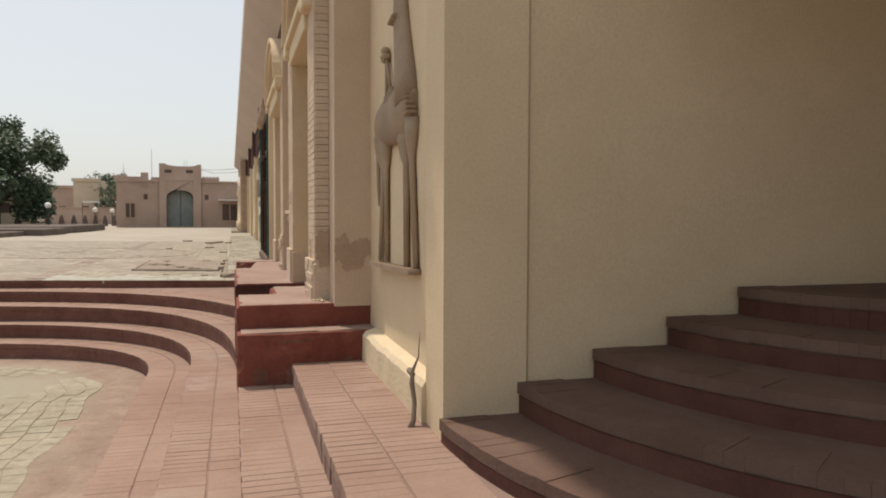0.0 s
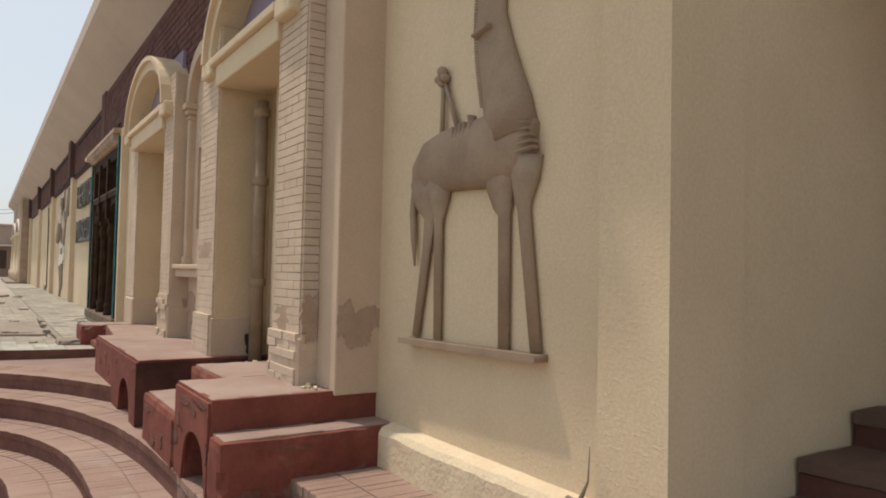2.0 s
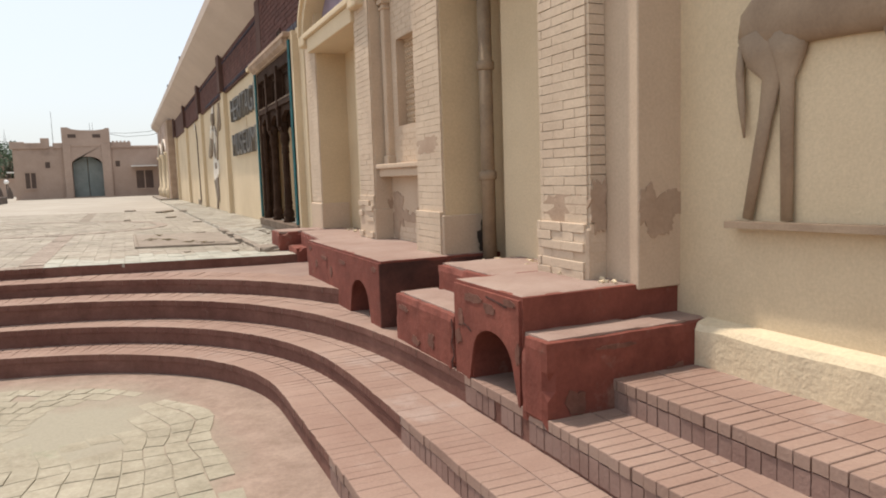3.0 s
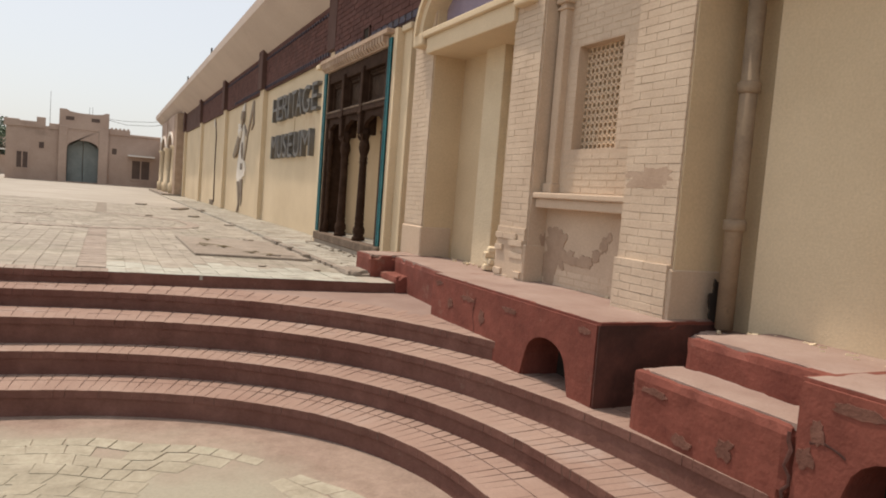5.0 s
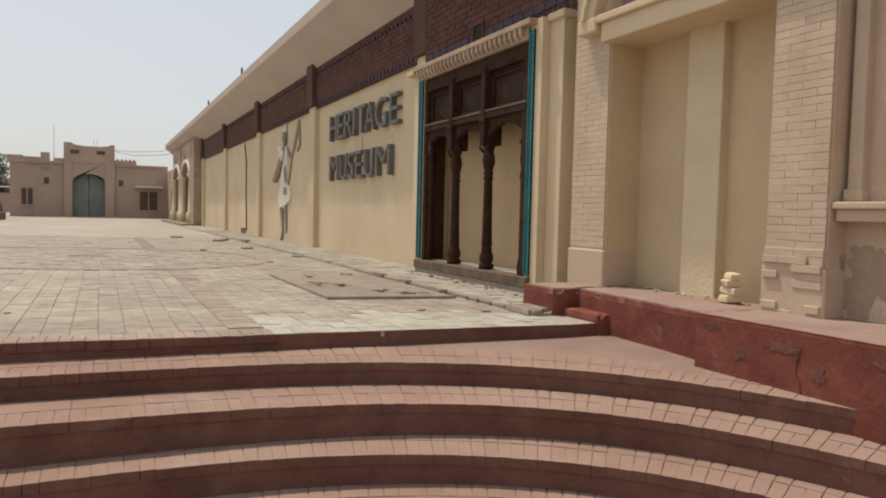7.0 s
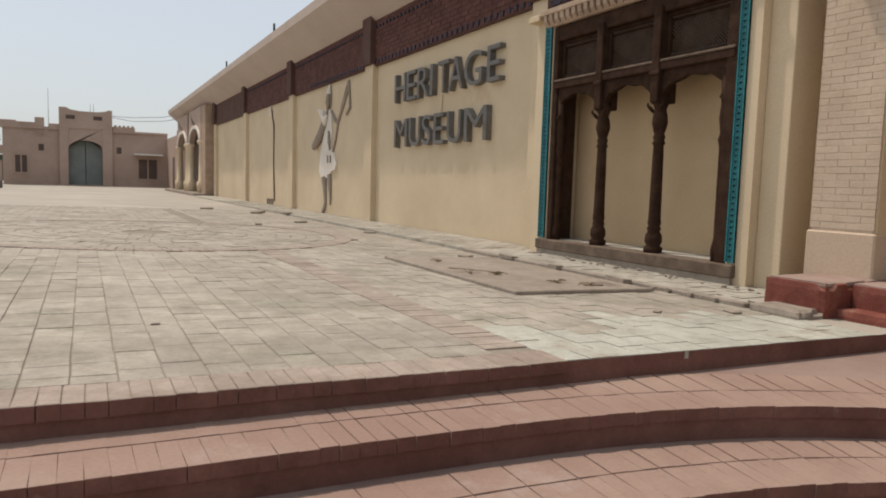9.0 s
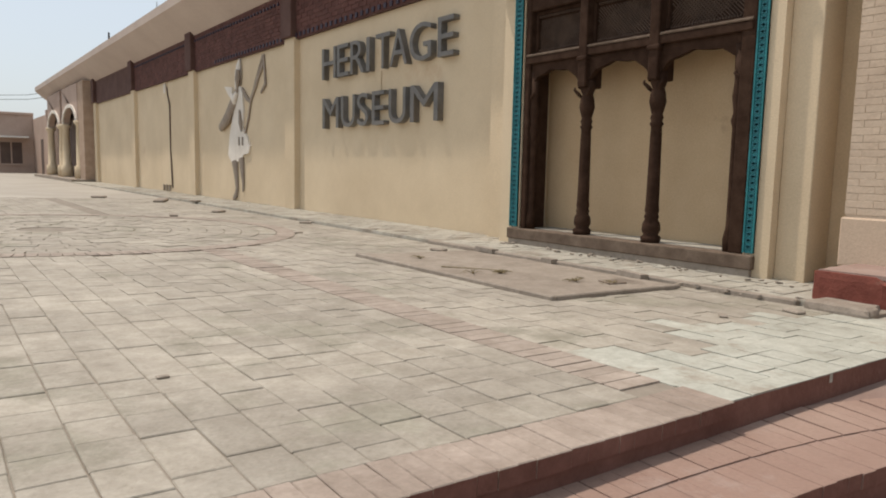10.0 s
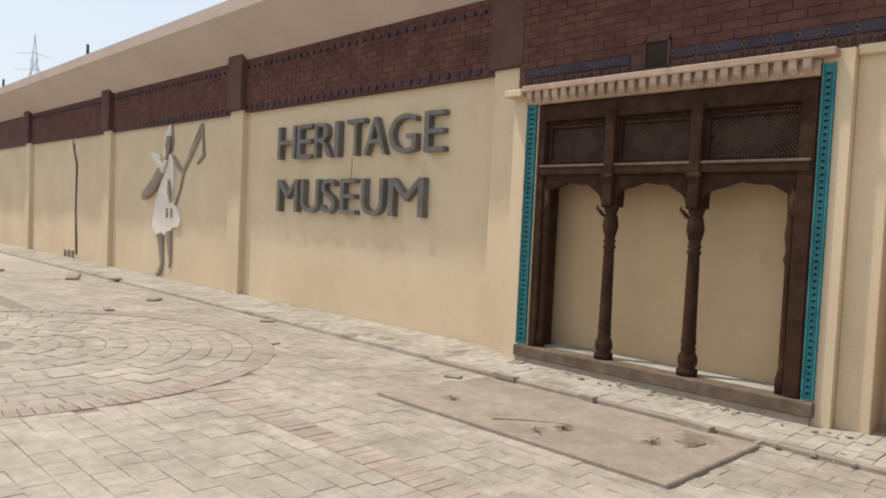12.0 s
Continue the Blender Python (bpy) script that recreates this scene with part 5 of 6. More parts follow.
b = bmesh.new()
prism(b, [(-5.65, 4.7), (-2.33, 4.7), (-2.33, 5.2), (-2.33, 6.08), (-2.55, 6.1), (-2.8, 5.98), (-3.3, 5.92), (-4.3, 5.92), (-4.95, 6.0), (-5.2, 6.14), (-5.65, 6.14)], "y", FY - 0.25, FY + 1.0)
part("centre_parapet", b, FAR_WALL, gate)
for x0, x1 in ((-5.65, -5.1), (-2.98, -2.33)):
    part("pier", boxes((x0, x1, FY - 0.28, FY + 0.2, 0.5, 4.9), bevel=0.03), FAR_WALL, gate)
for x in (-4.95, -3.25):
    part("loophole", boxes((x - 0.28, x + 0.28, FY - 0.262, FY - 0.2, 5.35, 5.62)), FAR_DARK, gate)
b = bmesh.new()
prism(b, [(-5.1, 4.72), (-5.1, 3.3)] + [(x, z) for x, z in arch_pts(-5.1, -2.98, 3.3, 0.62, 16)[::-1]][1:-1] + [(-2.98, 3.3), (-2.98, 4.72)], "y", FY - 0.2, FY + 0.3)
bmesh.ops.triangulate(b, faces=[f for f in b.faces if len(f.verts) > 4])
part("arch", b, FAR_WALL, gate)
g2 = part("gate_leaf", boxes((-5.1, -4.06, FY + 0.55, FY + 0.62, 0.6, 3.95), bevel=0.01), FAR_GREEN, gate, "blue-green metal gate leaf")
part("gate_leaf", boxes((-4.02, -2.98, FY + 0.55, FY + 0.62, 0.6, 3.95), bevel=0.01), FAR_GREEN, gate, "blue-green metal gate leaf")
for x0, x1, z0, z1 in ((-8.3, -7.6, 1.6, 2.75), (-0.62, 0.62, 1.35, 2.75)):
    w = part("window", boxes((x0, x1, FY - 0.012, FY + 0.02, z0, z1)), FAR_DARK, gate)
    part("frame", boxes((x0 - 0.1, x0, FY - 0.06, FY, z0 - 0.1, z1 + 0.1), (x1, x1 + 0.1, FY - 0.06, FY, z0 - 0.1, z1 + 0.1), (x0, x1, FY - 0.06, FY, z1, z1 + 0.1), (x0, x1, FY - 0.1, FY, z0 - 0.12, z0)), FAR_WALL, w)
    part("mullion", boxes(((x0 + x1) / 2 - 0.04, (x0 + x1) / 2 + 0.04, FY - 0.04, FY, z0, z1)), FAR_WALL, w)
part("awning", boxes((-0.95, 0.95, FY - 0.9, FY, 3.05, 3.14)), FAR_WHITE, gate, "white metal awning")
for x0, x1, z in ((-9.15, -6.9, 5.0), (-9.15, -8.2, 5.08), (-7.1, -6.55, 5.35), (-6.3, -5.65, 4.98), (-2.33, -0.85, 5.0), (-0.85, 1.35, 4.72)):
    part("parapet", boxes((x0, x1, FY - 0.10 - 0.012 * (z - 4.5), FY + 0.4, 4.5 + 0.01 * z, z), bevel=0.02), FAR_WALL, gate)
for i in range(5):
    part("merlon", boxes((-2.2 + i * 0.28, -2.05 + i * 0.28, FY - 0.1, FY + 0.2, 5.0, 5.1)), FAR_WALL, gate)
for x in (-6.75, -1.9):
    b = bmesh.new()
    prism(b, [(x - 0.32, 1.55), (x + 0.32, 1.55), (x + 0.32, 2.2)] + arch_pts(x - 0.32, x + 0.32, 2.2, 0.35, 8)[1:-1] + [(x - 0.32, 2.2)], "y", FY - 0.02, FY + 0.02)
    part("blind_niche", b, FAR_WALL, gate)
    part("roundel", boxes((x - 0.16, x + 0.16, FY - 0.02, FY + 0.02, 3.1, 3.55), bevel=0.008), FAR_DARK, gate)
for x, h in ((-6.3, 7.4), (-3.7, 6.5), (-3.5, 6.55)):
    b = bmesh.new()
    tube(b, [(x, FY + 0.6, 4.8), (x, FY + 0.6, h)], [0.02, 0.012], 6)
    part("rod", b, IRON, gate)
part("step", boxes((-9.0, 1.5, FY - 0.35, FY, 0.6, 0.82)), FAR_WALL, gate)

side = thing("side_building", "low grey-pink side building beyond the museum end", "building")
part("wall", boxes((1.3, 9.0, 57.0, 70.0, 0.5, 4.3)), FAR_WALL, side)
part("parapet", boxes((1.25, 9.0, 56.9, 57.3, 4.2, 4.55)), FAR_WALL, side)
part("door", boxes((1.29, 1.31, 59.0, 60.2, 0.75, 2.9)), FAR_DARK, side)

# far porch of the museum
porch = thing("porch", "arched porch with pale columns at the far end of the museum", "porch")
# Dark back wall: shade behind the porch arches put into its colour.
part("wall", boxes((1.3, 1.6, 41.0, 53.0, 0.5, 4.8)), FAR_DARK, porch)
part("pier", boxes((0.62, 1.4, 41.0, 42.2, 0.7, 4.8), bevel=0.02), BROWN, porch)
part("floor", boxes((0.1, 1.5, 40.9, 53.0, 0.7, 0.86)), CONCRETE, porch)
for y0, y1 in ((42.2, 46.2), (46.9, 51.0)):
    b = bmesh.new()
    prism(b, [(y0, 4.8), (y0, 3.2)] + arch_pts(y0 + 0.3, y1 - 0.3, 3.2, 0.7, 14)[::-1] + [(y1, 3.2), (y1, 4.8)], "x", 0.6, 0.85)
    bmesh.ops.triangulate(b, faces=[f for f in b.faces if len(f.verts) > 4])
    part("arch", b, FAR_WALL, porch)
    b = bmesh.new()
    prism(b, arch_pts(y0 + 0.1, y1 - 0.1, 3.2, 0.85, 14) + arch_pts(y0 + 0.3, y1 - 0.3, 3.2, 0.7, 14)[::-1], "x", 0.54, 0.62)
    part("arch_rim", b, WHITE, porch)
    for y in (y0 + 0.15, y1 - 0.15):
        b = bmesh.new()
        lathe(b, [(0.26, 0), (0.26, 0.5), (0.18, 0.55), (0.15, 2.2), (0.24, 2.3), (0.24, 2.4)], (0.70, y, 0.86), 10)
        part("column", b, CREAM, porch, smooth=True)

# ---- far left: planter, lamps, low buildings, trees ----
pl = thing("planter", "long low dark planter wall along the plaza edge", "planter")
part("wall", boxes((-30, -8.3, 29.5, 34.0, 0.7, 1.02), bevel=0.03), PLANTER, pl)
part("wall", boxes((-30, -7.6, 34.0, 38.5, 0.7, 1.1), bevel=0.03), PLANTER, pl)
part("wall", boxes((-30, -8.0, 38.5, 52.0, 0.7, 1.15), bevel=0.03), PLANTER, pl)


def globe_lamp(x, y, h, r):
    o = thing("globe_lamp", "white globe lamp on a short dark post", "lamp", "lamps along the planter", (x, y, 0.74))
    b = bmesh.new()
    lathe(b, [(0.09, 0), (0.07, 0.1), (0.045, 0.2), (0.045, h - r), (0.09, h - r + 0.02)], (0, 0, 0), 10)
    part("post", b, IRON, o)
    b = bmesh.new()
    blob(b, (0, 0, h), (r, r, r), 16, 10)
    part("globe", b, GLOBE, o, smooth=True)


for x, y, h, r in ((-10.1, 46.2, 1.55, 0.18), (-11.3, 68.0, 1.5, 0.22), (-11.2, 76.5, 1.5, 0.2)):
    globe_lamp(x, y, h, r)
for i in range(9):
    o = thing("bollard", "dark tapered bollard on the plaza edge", "bollard", "bollards along the planter", (-14.2 + i * 0.42, 56.0 + i * 2.4, 0.74))
    b = bmesh.new()
    lathe(b, [(0.26, 0), (0.22, 0.5), (0.10, 0.95), (0.03, 1.05)], (0, 0, 0), 8)
    part("post", b, PLANTER, o)
low = thing("boundary_wall", "low tan boundary wall far behind the planter", "wall")
part("wall", boxes((-60, -10.6, 92, 92.5, 0.6, 2.6), (-60, -10.6, 91.9, 92.6, 2.6, 2.75)), FAR_WALL, low)
for x0, x1, y, z, m, n in ((-27.5, -14.0, 104, 5.6, FAR_WALL, "far_house"), (-18.8, -15.8, 98, 6.3, FAR_TAN, "far_house"), (-15.4, -12.0, 116, 4.9, FAR_WALL, "far_house"), (-17.5, -14.4, 60, 2.9, FAR_TAN, "kiosk")):
    o = thing(n, "plain tan flat-roofed building beyond the plaza" if n == "far_house" else "small tan kiosk behind the planter", "building")
    part("wall", boxes((x0, x1, y, y + 6, 0.6, z)), m, o)
    part("parapet", boxes((x0 - 0.15, x1 + 0.15, y - 0.15, y + 0.2, z - 0.25, z + 0.15)), m, o)
    k = x0 + 1.0
    while k < x1 - 1.2:
        part("window", boxes((k, k + 0.8, y - 0.03, y + 0.02, 1.9, 3.0)), FAR_DARK, o)
        k += 2.4
for x in (-16.4, -12.9):
    o = thing("awning", "white tarpaulin awning by the far wall", "awning", "awnings far off")
    part("sheet", boxes((x, x + 1.6, 90.2, 91.8, 3.3, 3.42)), FAR_WHITE, o)
    b = boxes((x, x + 0.06, 90.2, 90.26, 0.7, 3.3))
    part("pole", b, IRON, o)
    part("pole", boxes((x + 1.54, x + 1.6, 90.2, 90.26, 0.7, 3.3)), IRON, o)


def tree(name, label, at, height, spread, seed, leaves):
    r = random.Random(seed)
    o = thing(name, label, "tree", at=at)
    b = bmesh.new()
    tube(b, [(0, 0, -0.05), (0.05, 0.02, height * 0.2), (-0.05, 0.05, height * 0.42), (0.1, 0, height * 0.7)], [height * 0.035, height * 0.026, height * 0.018, height * 0.008], 9)
    clumps = []
    for i in range(16):
        a = math.tau * i / 16 * 2.6
        z0 = height * r.uniform(0.2, 0.5)
        rr = spread * r.uniform(0.35, 0.95)
        tip = Vector((rr * math.cos(a), rr * math.sin(a), height * r.uniform(0.22, 0.92)))
        mid = Vector((tip.x * 0.45, tip.y * 0.45, (z0 + tip.z) / 2 + 0.2))
        tube(b, [(0, 0, z0), mid, tip], [height * 0.014, height * 0.008, height * 0.003], 6)
        for j in range(4):
            c = tip + Vector((r.gauss(0, 0.14), r.gauss(0, 0.14), r.gauss(0, 0.08))) * spread
            clumps.append((c, spread * r.uniform(0.14, 0.30)))
    clumps += [(Vector((r.gauss(0, 0.2) * spread, r.gauss(0, 0.2) * spread, height * r.uniform(0.4, 0.9))), spread * 0.3) for i in range(14)]
    part("trunk", b, BARK, o)
    v, f = [], []
    for i in range(leaves):
        c, s = clumps[i % len(clumps)]
        d = Vector((r.gauss(0, 1), r.gauss(0, 1), r.gauss(0, 0.8)))
        q = c + d.normalized() * s * (r.random() ** 0.4)
        e = pose(0, 0, 0, r.uniform(-60, 60), r.uniform(-60, 60), r.uniform(0, 360)).to_3x3()
        w, h = r.uniform(0.05, 0.12), r.uniform(0.10, 0.19)
        base = len(v)
        for p3 in ((-w, 0, 0), (0, -h, 0.02), (w, 0, 0), (0, h, 0.02)):
            v.append(tuple(q + e @ Vector(p3)))
        f.append((base, base + 1, base + 2, base + 3))
    me = bpy.data.meshes.new("crown")
    me.from_pydata(v, [], f)
    me.materials.append(LEAF)
    c = new("crown", me)
    c.parent = o
    return o


tree("tree", "dark green broad-crowned tree behind the planter", (-14.9, 54, 0.74), 6.1, 3.7, 3, 26000)
tree("tree", "dark green leaning tree behind the planter", (-19.9, 60, 0.74), 9.6, 4.4, 5, 14000)
tree("tree", "small round dark green tree far behind the wall", (-13.6, 98, 0.74), 6.6, 2.6, 8, 3500)
tree("tree", "small round dark green tree far behind the wall", (-16.8, 108, 0.74), 7.0, 3.0, 9, 3000)

# ---- pylons and wires ----


def pylon(x, y, h, w, label):
    o = thing("pylon", label, "pylon", "distant pylons", (x, y, 0.7))
    b = bmesh.new()
    t = w * 0.012
    for sx in (-1, 1):
        for sy in (-1, 1):
            tube(b, [(sx * w / 2, sy * w / 2, 0), (sx * w * 0.10, sy * w * 0.10, h * 0.8), (0, 0, h)], [t, t * 0.8, t * 0.5], 4)
    n = 9
    for i in range(n):
        z0, z1 = h * 0.86 * i / n, h * 0.86 * (i + 1) / n
        k0, k1 = w / 2 * (1 - 0.92 * z0 / h), w / 2 * (1 - 0.92 * z1 / h)
        for s in (-1, 1):
            tube(b, [(-k0, s * k0, z0), (k1, s * k1, z1)], [t * 0.6] * 2, 4)
            tube(b, [(k0, s * k0, z0), (-k1, s * k1, z1)], [t * 0.6] * 2, 4)
            tube(b, [(s * k0, -k0, z0), (s * k1, k1, z1)], [t * 0.6] * 2, 4)
    part("lattice", b, HAZED_STEEL, o)
    for z in (0.70, 0.78, 0.87):
        b = bmesh.new()
        tube(b, [(-w * 0.65, 0, h * z), (0, 0, h * (z + 0.02)), (w * 0.65, 0, h * z)], [t * 0.4, t, t * 0.4], 4)
        part("cross_arm", b, HAZED_STEEL, o)


pylon(34.0, 160.0, 33.0, 5.0, "tall lattice power pylon beyond the museum roof")
pylon(-34.7, 260.0, 19.5, 2.6, "small lattice mast far beyond the houses")
wire = thing("overhead_wire", "thin dark wires strung between the roofs", "wire")
for dz in (0.0, -0.25):
    b = bmesh.new()
    tube(b, [(-2.4, 64.2, 5.75 + dz * 0.3), (-1.2, 60.5, 5.45 + dz), (0.3, 56.5, 5.30 + dz), (0.9, 53.3, 5.25 + dz)], [0.015] * 4, 5)
    part("wire", b, IRON, wire)
for y in (27.7, 34.8):
    o = thing("roof_stub", "short dark rod standing on the roof edge", "rod", "rods on the roof")
    b = bmesh.new()
    tube(b, [(0.45, y, 5.42), (0.45, y, 5.75)], [0.035, 0.03], 6)
    part("rod", b, IRON, o)

# ---- laid pieces: terrace bricks ----
def resample(path, pitch):
    """Even stations along a path: place, direction, length so far."""
    pts = [Vector((x, y, 0)) for x, y in path]
    out, carry, total = [], 0.0, 0.0
    for a, c in zip(pts, pts[1:]):
        d = c - a
        ln = d.length
        if ln < 1e-6:
            continue
        s = carry
        while s < ln:
            out.append((a + d * (s / ln), d / ln))
            s += pitch
        carry = s - ln
    return out


PITCH = 0.066
for k in (1, 2, 3, 4):
    tier = tiers[k - 1]
    stations = [(p, d) for p, d in resample(EDGES[k], PITCH) if p.y > 1.4 and p.x > -6.2]
    big = brick_mesh("brick", PITCH, 0.225, 0.05, TREAD, 0.0015)
    big.materials.append(RISER)
    for q in big.polygons:
        if q.normal.y > 0.9:
            q.material_index = 1
    dusty = brick_mesh("brick", PITCH, 0.225, 0.05, TREAD, 0.003)
    deep = 0.28 if k == 4 else 0.185
    inner_row, soldiers = Pieces(), Pieces()
    for i, (p, d) in enumerate(stations):
        back = Vector((d.y, -d.x, 0))
        ang = math.atan2(d.y, d.x)
        nz = noise.noise(Vector((p.x * 0.9, p.y * 0.9, k * 3.0)))
        near = p.x > CX and p.y < 6.1
        gap = ((0.006 if near else 0.004) + rnd.uniform(-0.003, 0.002)) if nz > (0.10 if near else 0.34) else rnd.choice((0.0, 0.0, 0.0, 0.0, 0.0, 0.0, 0.0015))
        lift = rnd.uniform(-0.0015, 0.001)
        c = p + back * (0.1125 - 0.010 + rnd.uniform(-0.003, 0.003))
        if i % 1 == 0 and len(tier.children) < 290:
            o = new("brick", dusty if near else big)
            o.matrix_world = laid(c.x, c.y, lift - 0.025, k) @ Matrix.Rotation(ang + rnd.uniform(-0.02, 0.02), 4, "Z")
            o.scale = ((PITCH - gap) / PITCH, 1, 1)
            o.parent = tier
        else:
            inner_row.block(laid(c.x, c.y, lift - 0.025, k) @ Matrix.Rotation(ang, 4, "Z"), PITCH - gap, 0.225, 0.05)
        c = p + back * (0.222 + deep / 2)
        g2 = gap * (0.8 if nz > 0.1 else 0.15)
        inner_row.block(laid(c.x, c.y, rnd.uniform(-0.0015, 0.0005) - 0.0255, k) @ Matrix.Rotation(ang, 4, "Z"), PITCH - g2, deep - 0.008, 0.05)
        if near:
            c = p + back * 0.003
            if rnd.random() > 0.06:
                soldiers.block(laid(c.x, c.y, -0.104, k) @ Matrix.Rotation(ang, 4, "Z"), PITCH - rnd.choice((0.003, 0.005, 0.008)), 0.020 + rnd.uniform(-0.003, 0.003), 0.100 - rnd.uniform(0, 0.008))
    inner_row.make("inner_bricks", TREAD_ISL, tier)
    soldiers.make("riser_bricks", SOLDIER, tier)

# pink edging row along the plaza rim
row = Pieces()
rim_mesh = brick_mesh("brick", 0.0655, 0.21, 0.055, RIM_BRICK, 0.003)
rim_mesh.materials.append(RISER)
for q in rim_mesh.polygons:
    if q.normal.y < -0.9:
        q.material_index = 1
for i in range(92):
    x = -2.33 - i * 0.0675
    o = new("brick", rim_mesh)
    o.matrix_world = laid(x, edge_y(x) + 0.092, rnd.uniform(-0.003, 0.001) - 0.0275) @ Matrix.Rotation(rnd.uniform(-0.03, 0.01), 4, "Z")
    o.parent = tiers[4]

# ---- plaza pavers ----
RING = (-3.45, 18.45, 2.72)


PW = 0.1535


def free_of(x, y):
    if -1.36 < x < -0.14 and 12.62 < y < 14.96:
        return False
    return math.hypot(x - RING[0], y - RING[1]) > RING[2] - 0.02


tile = brick_mesh("paver", PW, 0.20, 0.04, PAVER, 0.003)
field, pale = Pieces(), Pieces()
count = 0
columns = [-2.545 - PW * (i + 0.5) for i in range(44)] + [-2.315 + PW * (i + 0.5) for i in range(15)]
for cx in columns:
    y = edge_y(cx) + (0.20 if cx < -2.3 else 0.0)
    ln = rnd.choice((0.10, 0.16, 0.19, 0.22))
    while y < 26.9:
        mid = y + ln / 2
        if free_of(cx, mid):
            g = rnd.uniform(0.001, 0.007)
            m = laid(cx + rnd.uniform(-0.001, 0.001), mid, rnd.uniform(-0.003, 0.001) - 0.021) @ pose(0, 0, 0, rnd.uniform(-0.35, 0.35), rnd.uniform(-0.35, 0.35), rnd.uniform(-0.7, 0.7))
            if cx > -2.3 and mid < 11.55 + 0.5 * noise.noise(Vector((cx * 2, mid, 0))):
                pale.block(m, PW - g, ln - g, 0.04)
            elif mid < 13.6 and -5.2 < cx < -2.5 and count < 295:
                o = new("paver", tile)
                o.matrix_world = m
                o.scale = (1 - g / PW, (ln - g) / 0.20, 1)
                o.parent = ground
                count += 1
            else:
                field.block(m, PW - g, ln - g, 0.04)
        y += ln
        ln = rnd.choice((0.19, 0.19, 0.18, 0.20, 0.17, 0.18, 0.19, 0.30))
field.make("paver_field", PAVER_ISL, ground)
pale.make("pale_pavers", PAVER_PALE, ground)

ring = Pieces()
for r, w, pitch in [(RING[2] - 0.11, 0.215, 0.085)]:
    n = int(math.tau * r / pitch)
    for i in range(n):
        u = math.tau * i / n
        ring.block(laid(RING[0] + r * math.cos(u), RING[1] + r * math.sin(u), -0.0165) @ Matrix.Rotation(u, 4, "Z"), w, pitch - 0.008, 0.04)
n = int(5.1 / 0.085)
for i in range(n):
    y = 11.135 + i * 0.085
    if math.hypot(-2.43 - RING[0], y - RING[1]) > RING[2]:
        ring.block(laid(-2.43, y, rnd.uniform(-0.002, 0.002) - 0.02), 0.23, 0.085 - rnd.uniform(0.003, 0.009), 0.04)
ring.make("pink_brick_bands", PINK_PAVER, ground)
fan = Pieces()
r = RING[2] - 0.225
while r > 0.3:
    n = max(6, int(math.tau * (r - 0.1) / 0.235))
    off = rnd.random()
    for i in range(n):
        u = math.tau * (i + off) / n
        fan.block(laid(RING[0] + (r - 0.1) * math.cos(u), RING[1] + (r - 0.1) * math.sin(u), rnd.uniform(-0.003, 0.003) - 0.021) @ Matrix.Rotation(u, 4, "Z"), 0.19, math.tau * (r - 0.1) / n - 0.01, 0.04)
    r -= 0.2
fan.make("round_pavers", PAVER_ISL, ground)

# raised walk beside the wall
bm = boxes((0.03, 1.1, 11.56, 41.0, 0.6, 0.772))
walk_strip = structure("pavement", bm, WALK, "narrow raised whitish brick walk beside the museum wall", "pavement")
part("kerb", boxes((-0.03, 0.035, 11.75, 15.9, 0.6, 0.785), bevel=0.008), CONCRETE, walk_strip)
strip = Pieces()
y = 11.58
row_i = 0
while y < 34:
    xx = 0.04 - (0.11 if row_i % 2 else 0)
    while xx < 1.05:
        a, c = max(xx, 0.04), min(xx + 0.215, 1.05)
        if c - a > 0.04:
            strip.block(Matrix.Translation(((a + c) / 2, y + 0.055, 0.771 + rnd.uniform(-0.004, 0.003))) @ Matrix.Rotation(rnd.uniform(-0.012, 0.012), 4, "Z"), c - a - rnd.uniform(-0.004, 0.004), 0.1125 - rnd.choice((0.001, 0.003, 0.007)), 0.024)
        xx += 0.222
    y += 0.112
    row_i += 1
strip.make("walk_bricks", WALK, walk_strip)
wn2 = Pieces()
for i in range(2):
    wn2.block(Matrix.Translation((0.02 + rnd.uniform(-0.2, 0.3), 11.62 + i * 0.06, 0.770)) @ pose(0, 0, 0, 0, 0, rnd.uniform(0, 180)), 0.16, 0.06, 0.03)
for i in range(11):
    sz = rnd.uniform(0.010, 0.036)
    wn2.block(Matrix.Translation((rnd.uniform(-0.12, 0.20), rnd.uniform(11.70, 12.6), 0.772 + sz * 0.1)) @ pose(0, 0, 0, rnd.uniform(-15, 15), rnd.uniform(-15, 15), rnd.uniform(0, 180)), sz * 1.6, sz, sz * 0.7)
for i in range(40):
    sz = rnd.uniform(0.012, 0.035)
    wn2.block(Matrix.Translation((rnd.uniform(0.45, 0.66), rnd.uniform(12.0, 15.4), 0.786 + sz * 0.2)) @ pose(0, 0, 0, rnd.uniform(-15, 15), rnd.uniform(-15, 15), rnd.uniform(0, 180)), sz * 1.8, sz, sz * 0.5)
for y0, y1, dx in ((12.9, 13.15, -0.05), (14.75, 15.0, 0.0), (13.9, 14.02, -0.03)):
    wn2.block(Matrix.Translation((-0.02 + dx, (y0 + y1) / 2, 0.785)) @ pose(0, 0, 0, 2, 3, rnd.uniform(-6, 6)), 0.09, y1 - y0, 0.04)
wn2.make("loose_bits", CONCRETE, walk_strip)

# ---- floor of the sunken court ----
stones = 0
loose_flags = Pieces()


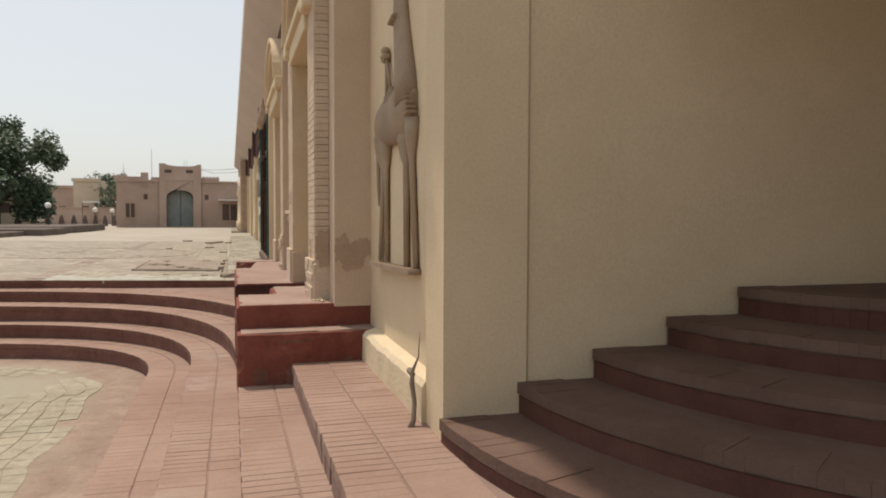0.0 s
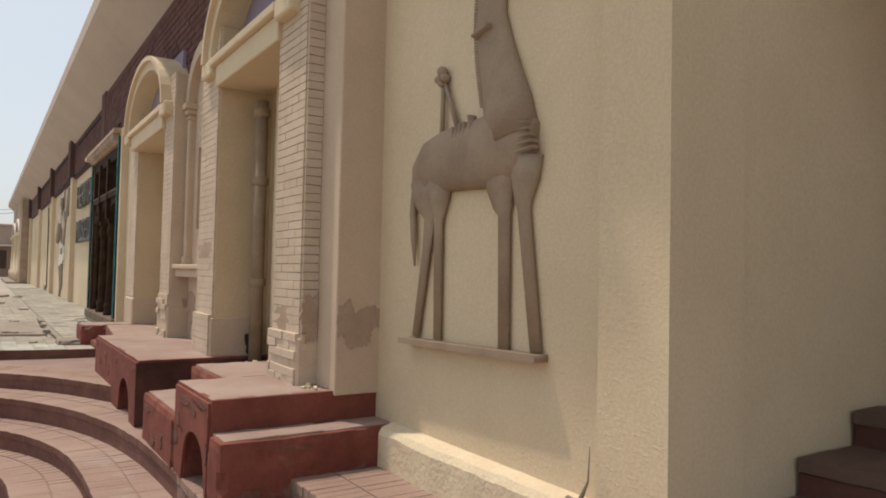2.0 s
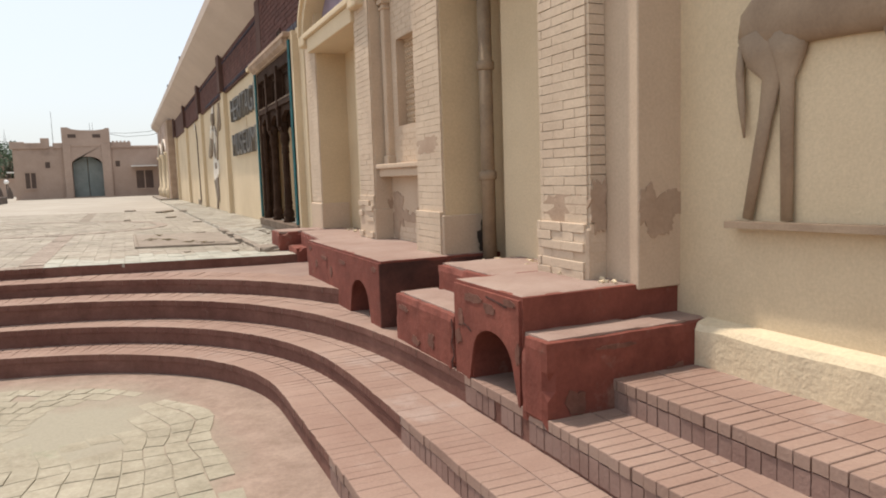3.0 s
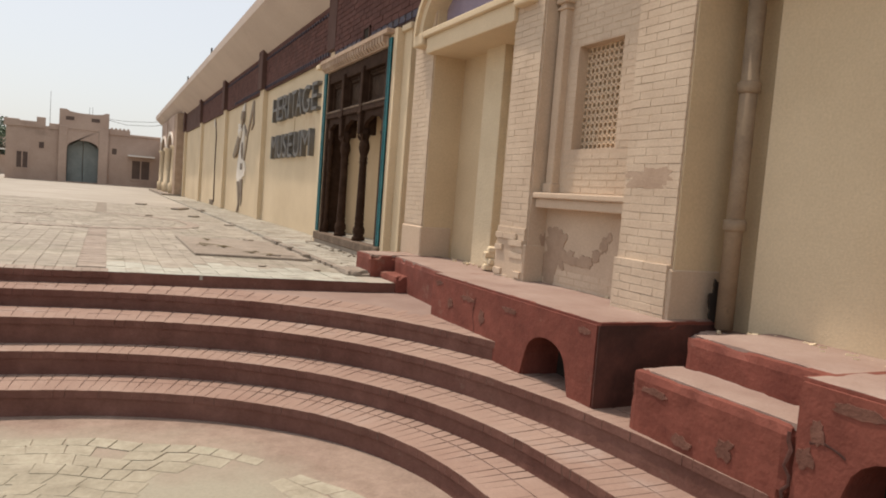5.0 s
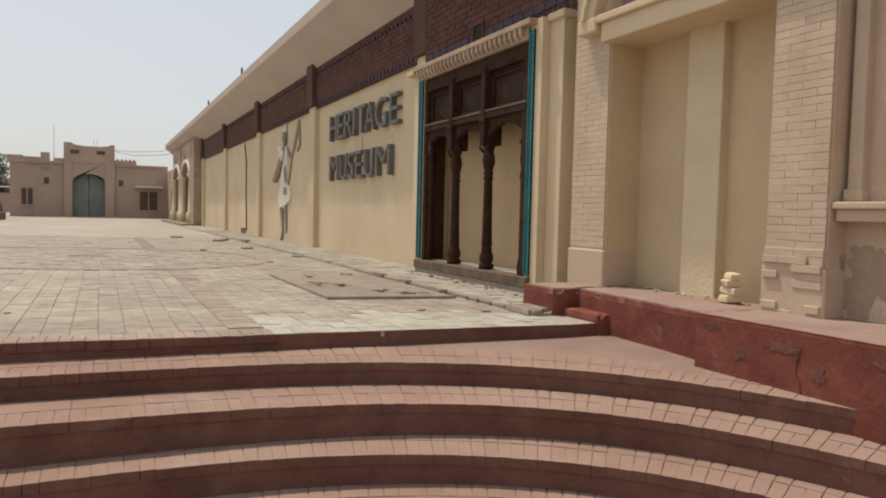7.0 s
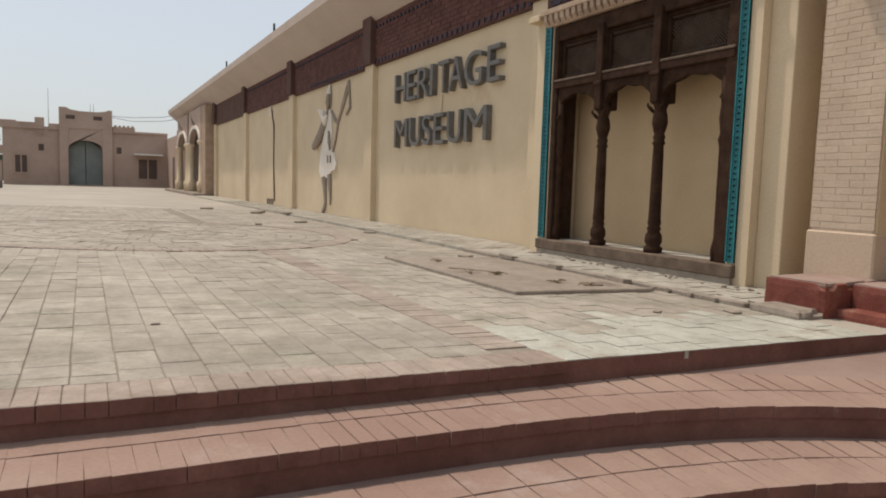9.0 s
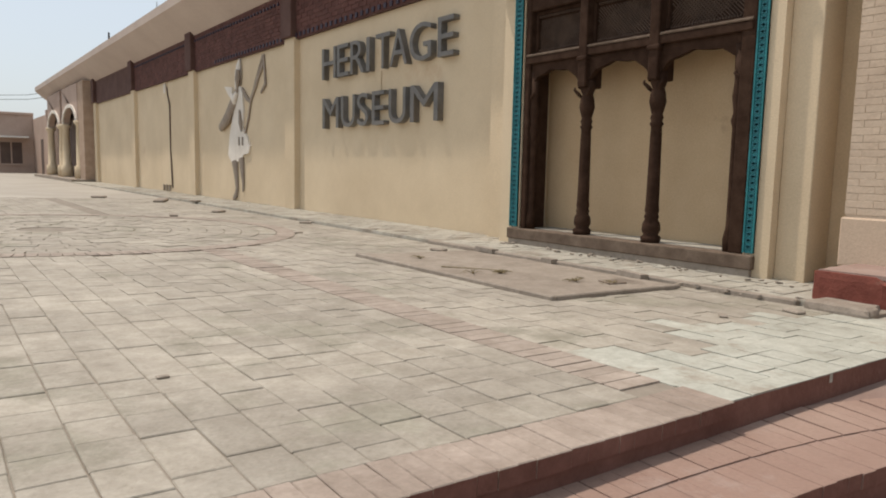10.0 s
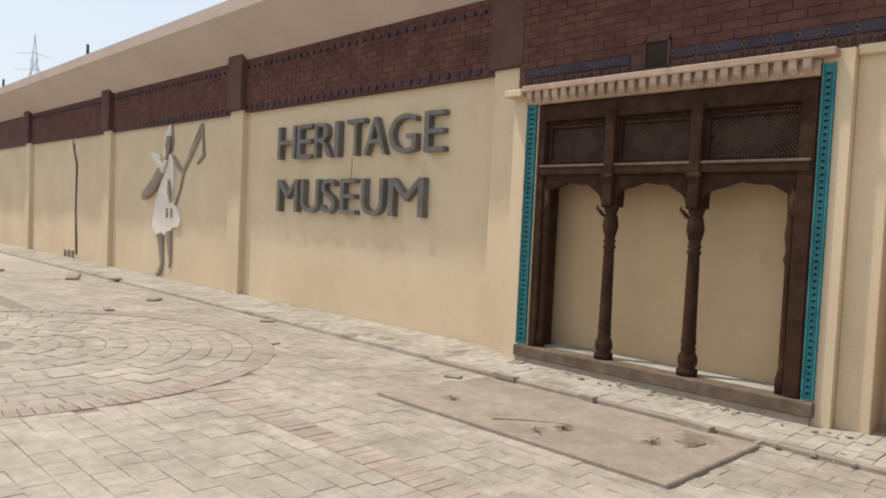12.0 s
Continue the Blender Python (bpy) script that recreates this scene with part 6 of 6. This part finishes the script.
def nudge(v):
    return v + Vector((noise.noise(v * 2.1 + Vector((4, 1, 0))), noise.noise(v * 2.1 + Vector((0, 7, 2))), 0)) * 0.10


for ring_i in range(17):
    d0 = 0.46 + ring_i * 0.135
    base = resample(bowl(AX[1] - d0, max(0.2, BY[1] - d0 * 0.93), 2.3, CYS[1]), (0.15, 0.19, 0.17)[ring_i % 3])
    base = [(p, d) for p, d in base if 3.0 < p.y and p.x > -6.2]
    for i in range(len(base) - 1):
        (p, d), (q, e) = base[i], base[i + 1]
        bare = noise.noise(Vector((p.x * 0.8, p.y * 0.8, 2.0)))
        if (q - p).length > 0.4 or bare > 0.40 or rnd.random() < 0.06:
            continue
        inn, inn2 = Vector((-d.y, d.x, 0)), Vector((-e.y, e.x, 0))
        w = 0.134
        quad = [nudge(v) for v in (p, q, q + inn2 * w, p + inn * w)]
        mid = sum(quad, Vector()) / 4
        quad = [mid + (v - mid) * rnd.uniform(0.93, 1.0) for v in quad]
        h = max(0.0008, 0.0055 - 0.012 * max(0.0, bare + 0.1)) + rnd.uniform(-0.0004, 0.0015)
        if stones < 296 and 5.2 < mid.y and mid.x > -4.2:
            b = bmesh.new()
            lo = [b.verts.new((v.x - mid.x, v.y - mid.y, -0.01)) for v in quad]
            hi = [b.verts.new(((v.x - mid.x) * 0.98, (v.y - mid.y) * 0.98, h)) for v in quad]
            b.faces.new(hi)
            for j in range(4):
                b.faces.new((lo[j], lo[(j + 1) % 4], hi[(j + 1) % 4], hi[j]))
            o = link_mesh("flagstone", b, FLAG, pit_floor)
            o.location = mid + Vector((0, 0, RISE[0]))
            stones += 1
        else:
            k = len(loose_flags.v)
            loose_flags.v += [(v.x, v.y, RISE[0] + h) for v in quad] + [(v.x, v.y, RISE[0] - 0.01) for v in quad]
            loose_flags.f += [[k, k + 1, k + 2, k + 3]] + [[k + j, k + 4 + j, k + 4 + (j + 1) % 4, k + (j + 1) % 4] for j in range(4)]
loose_flags.make("flag_field", FLAG, pit_floor)
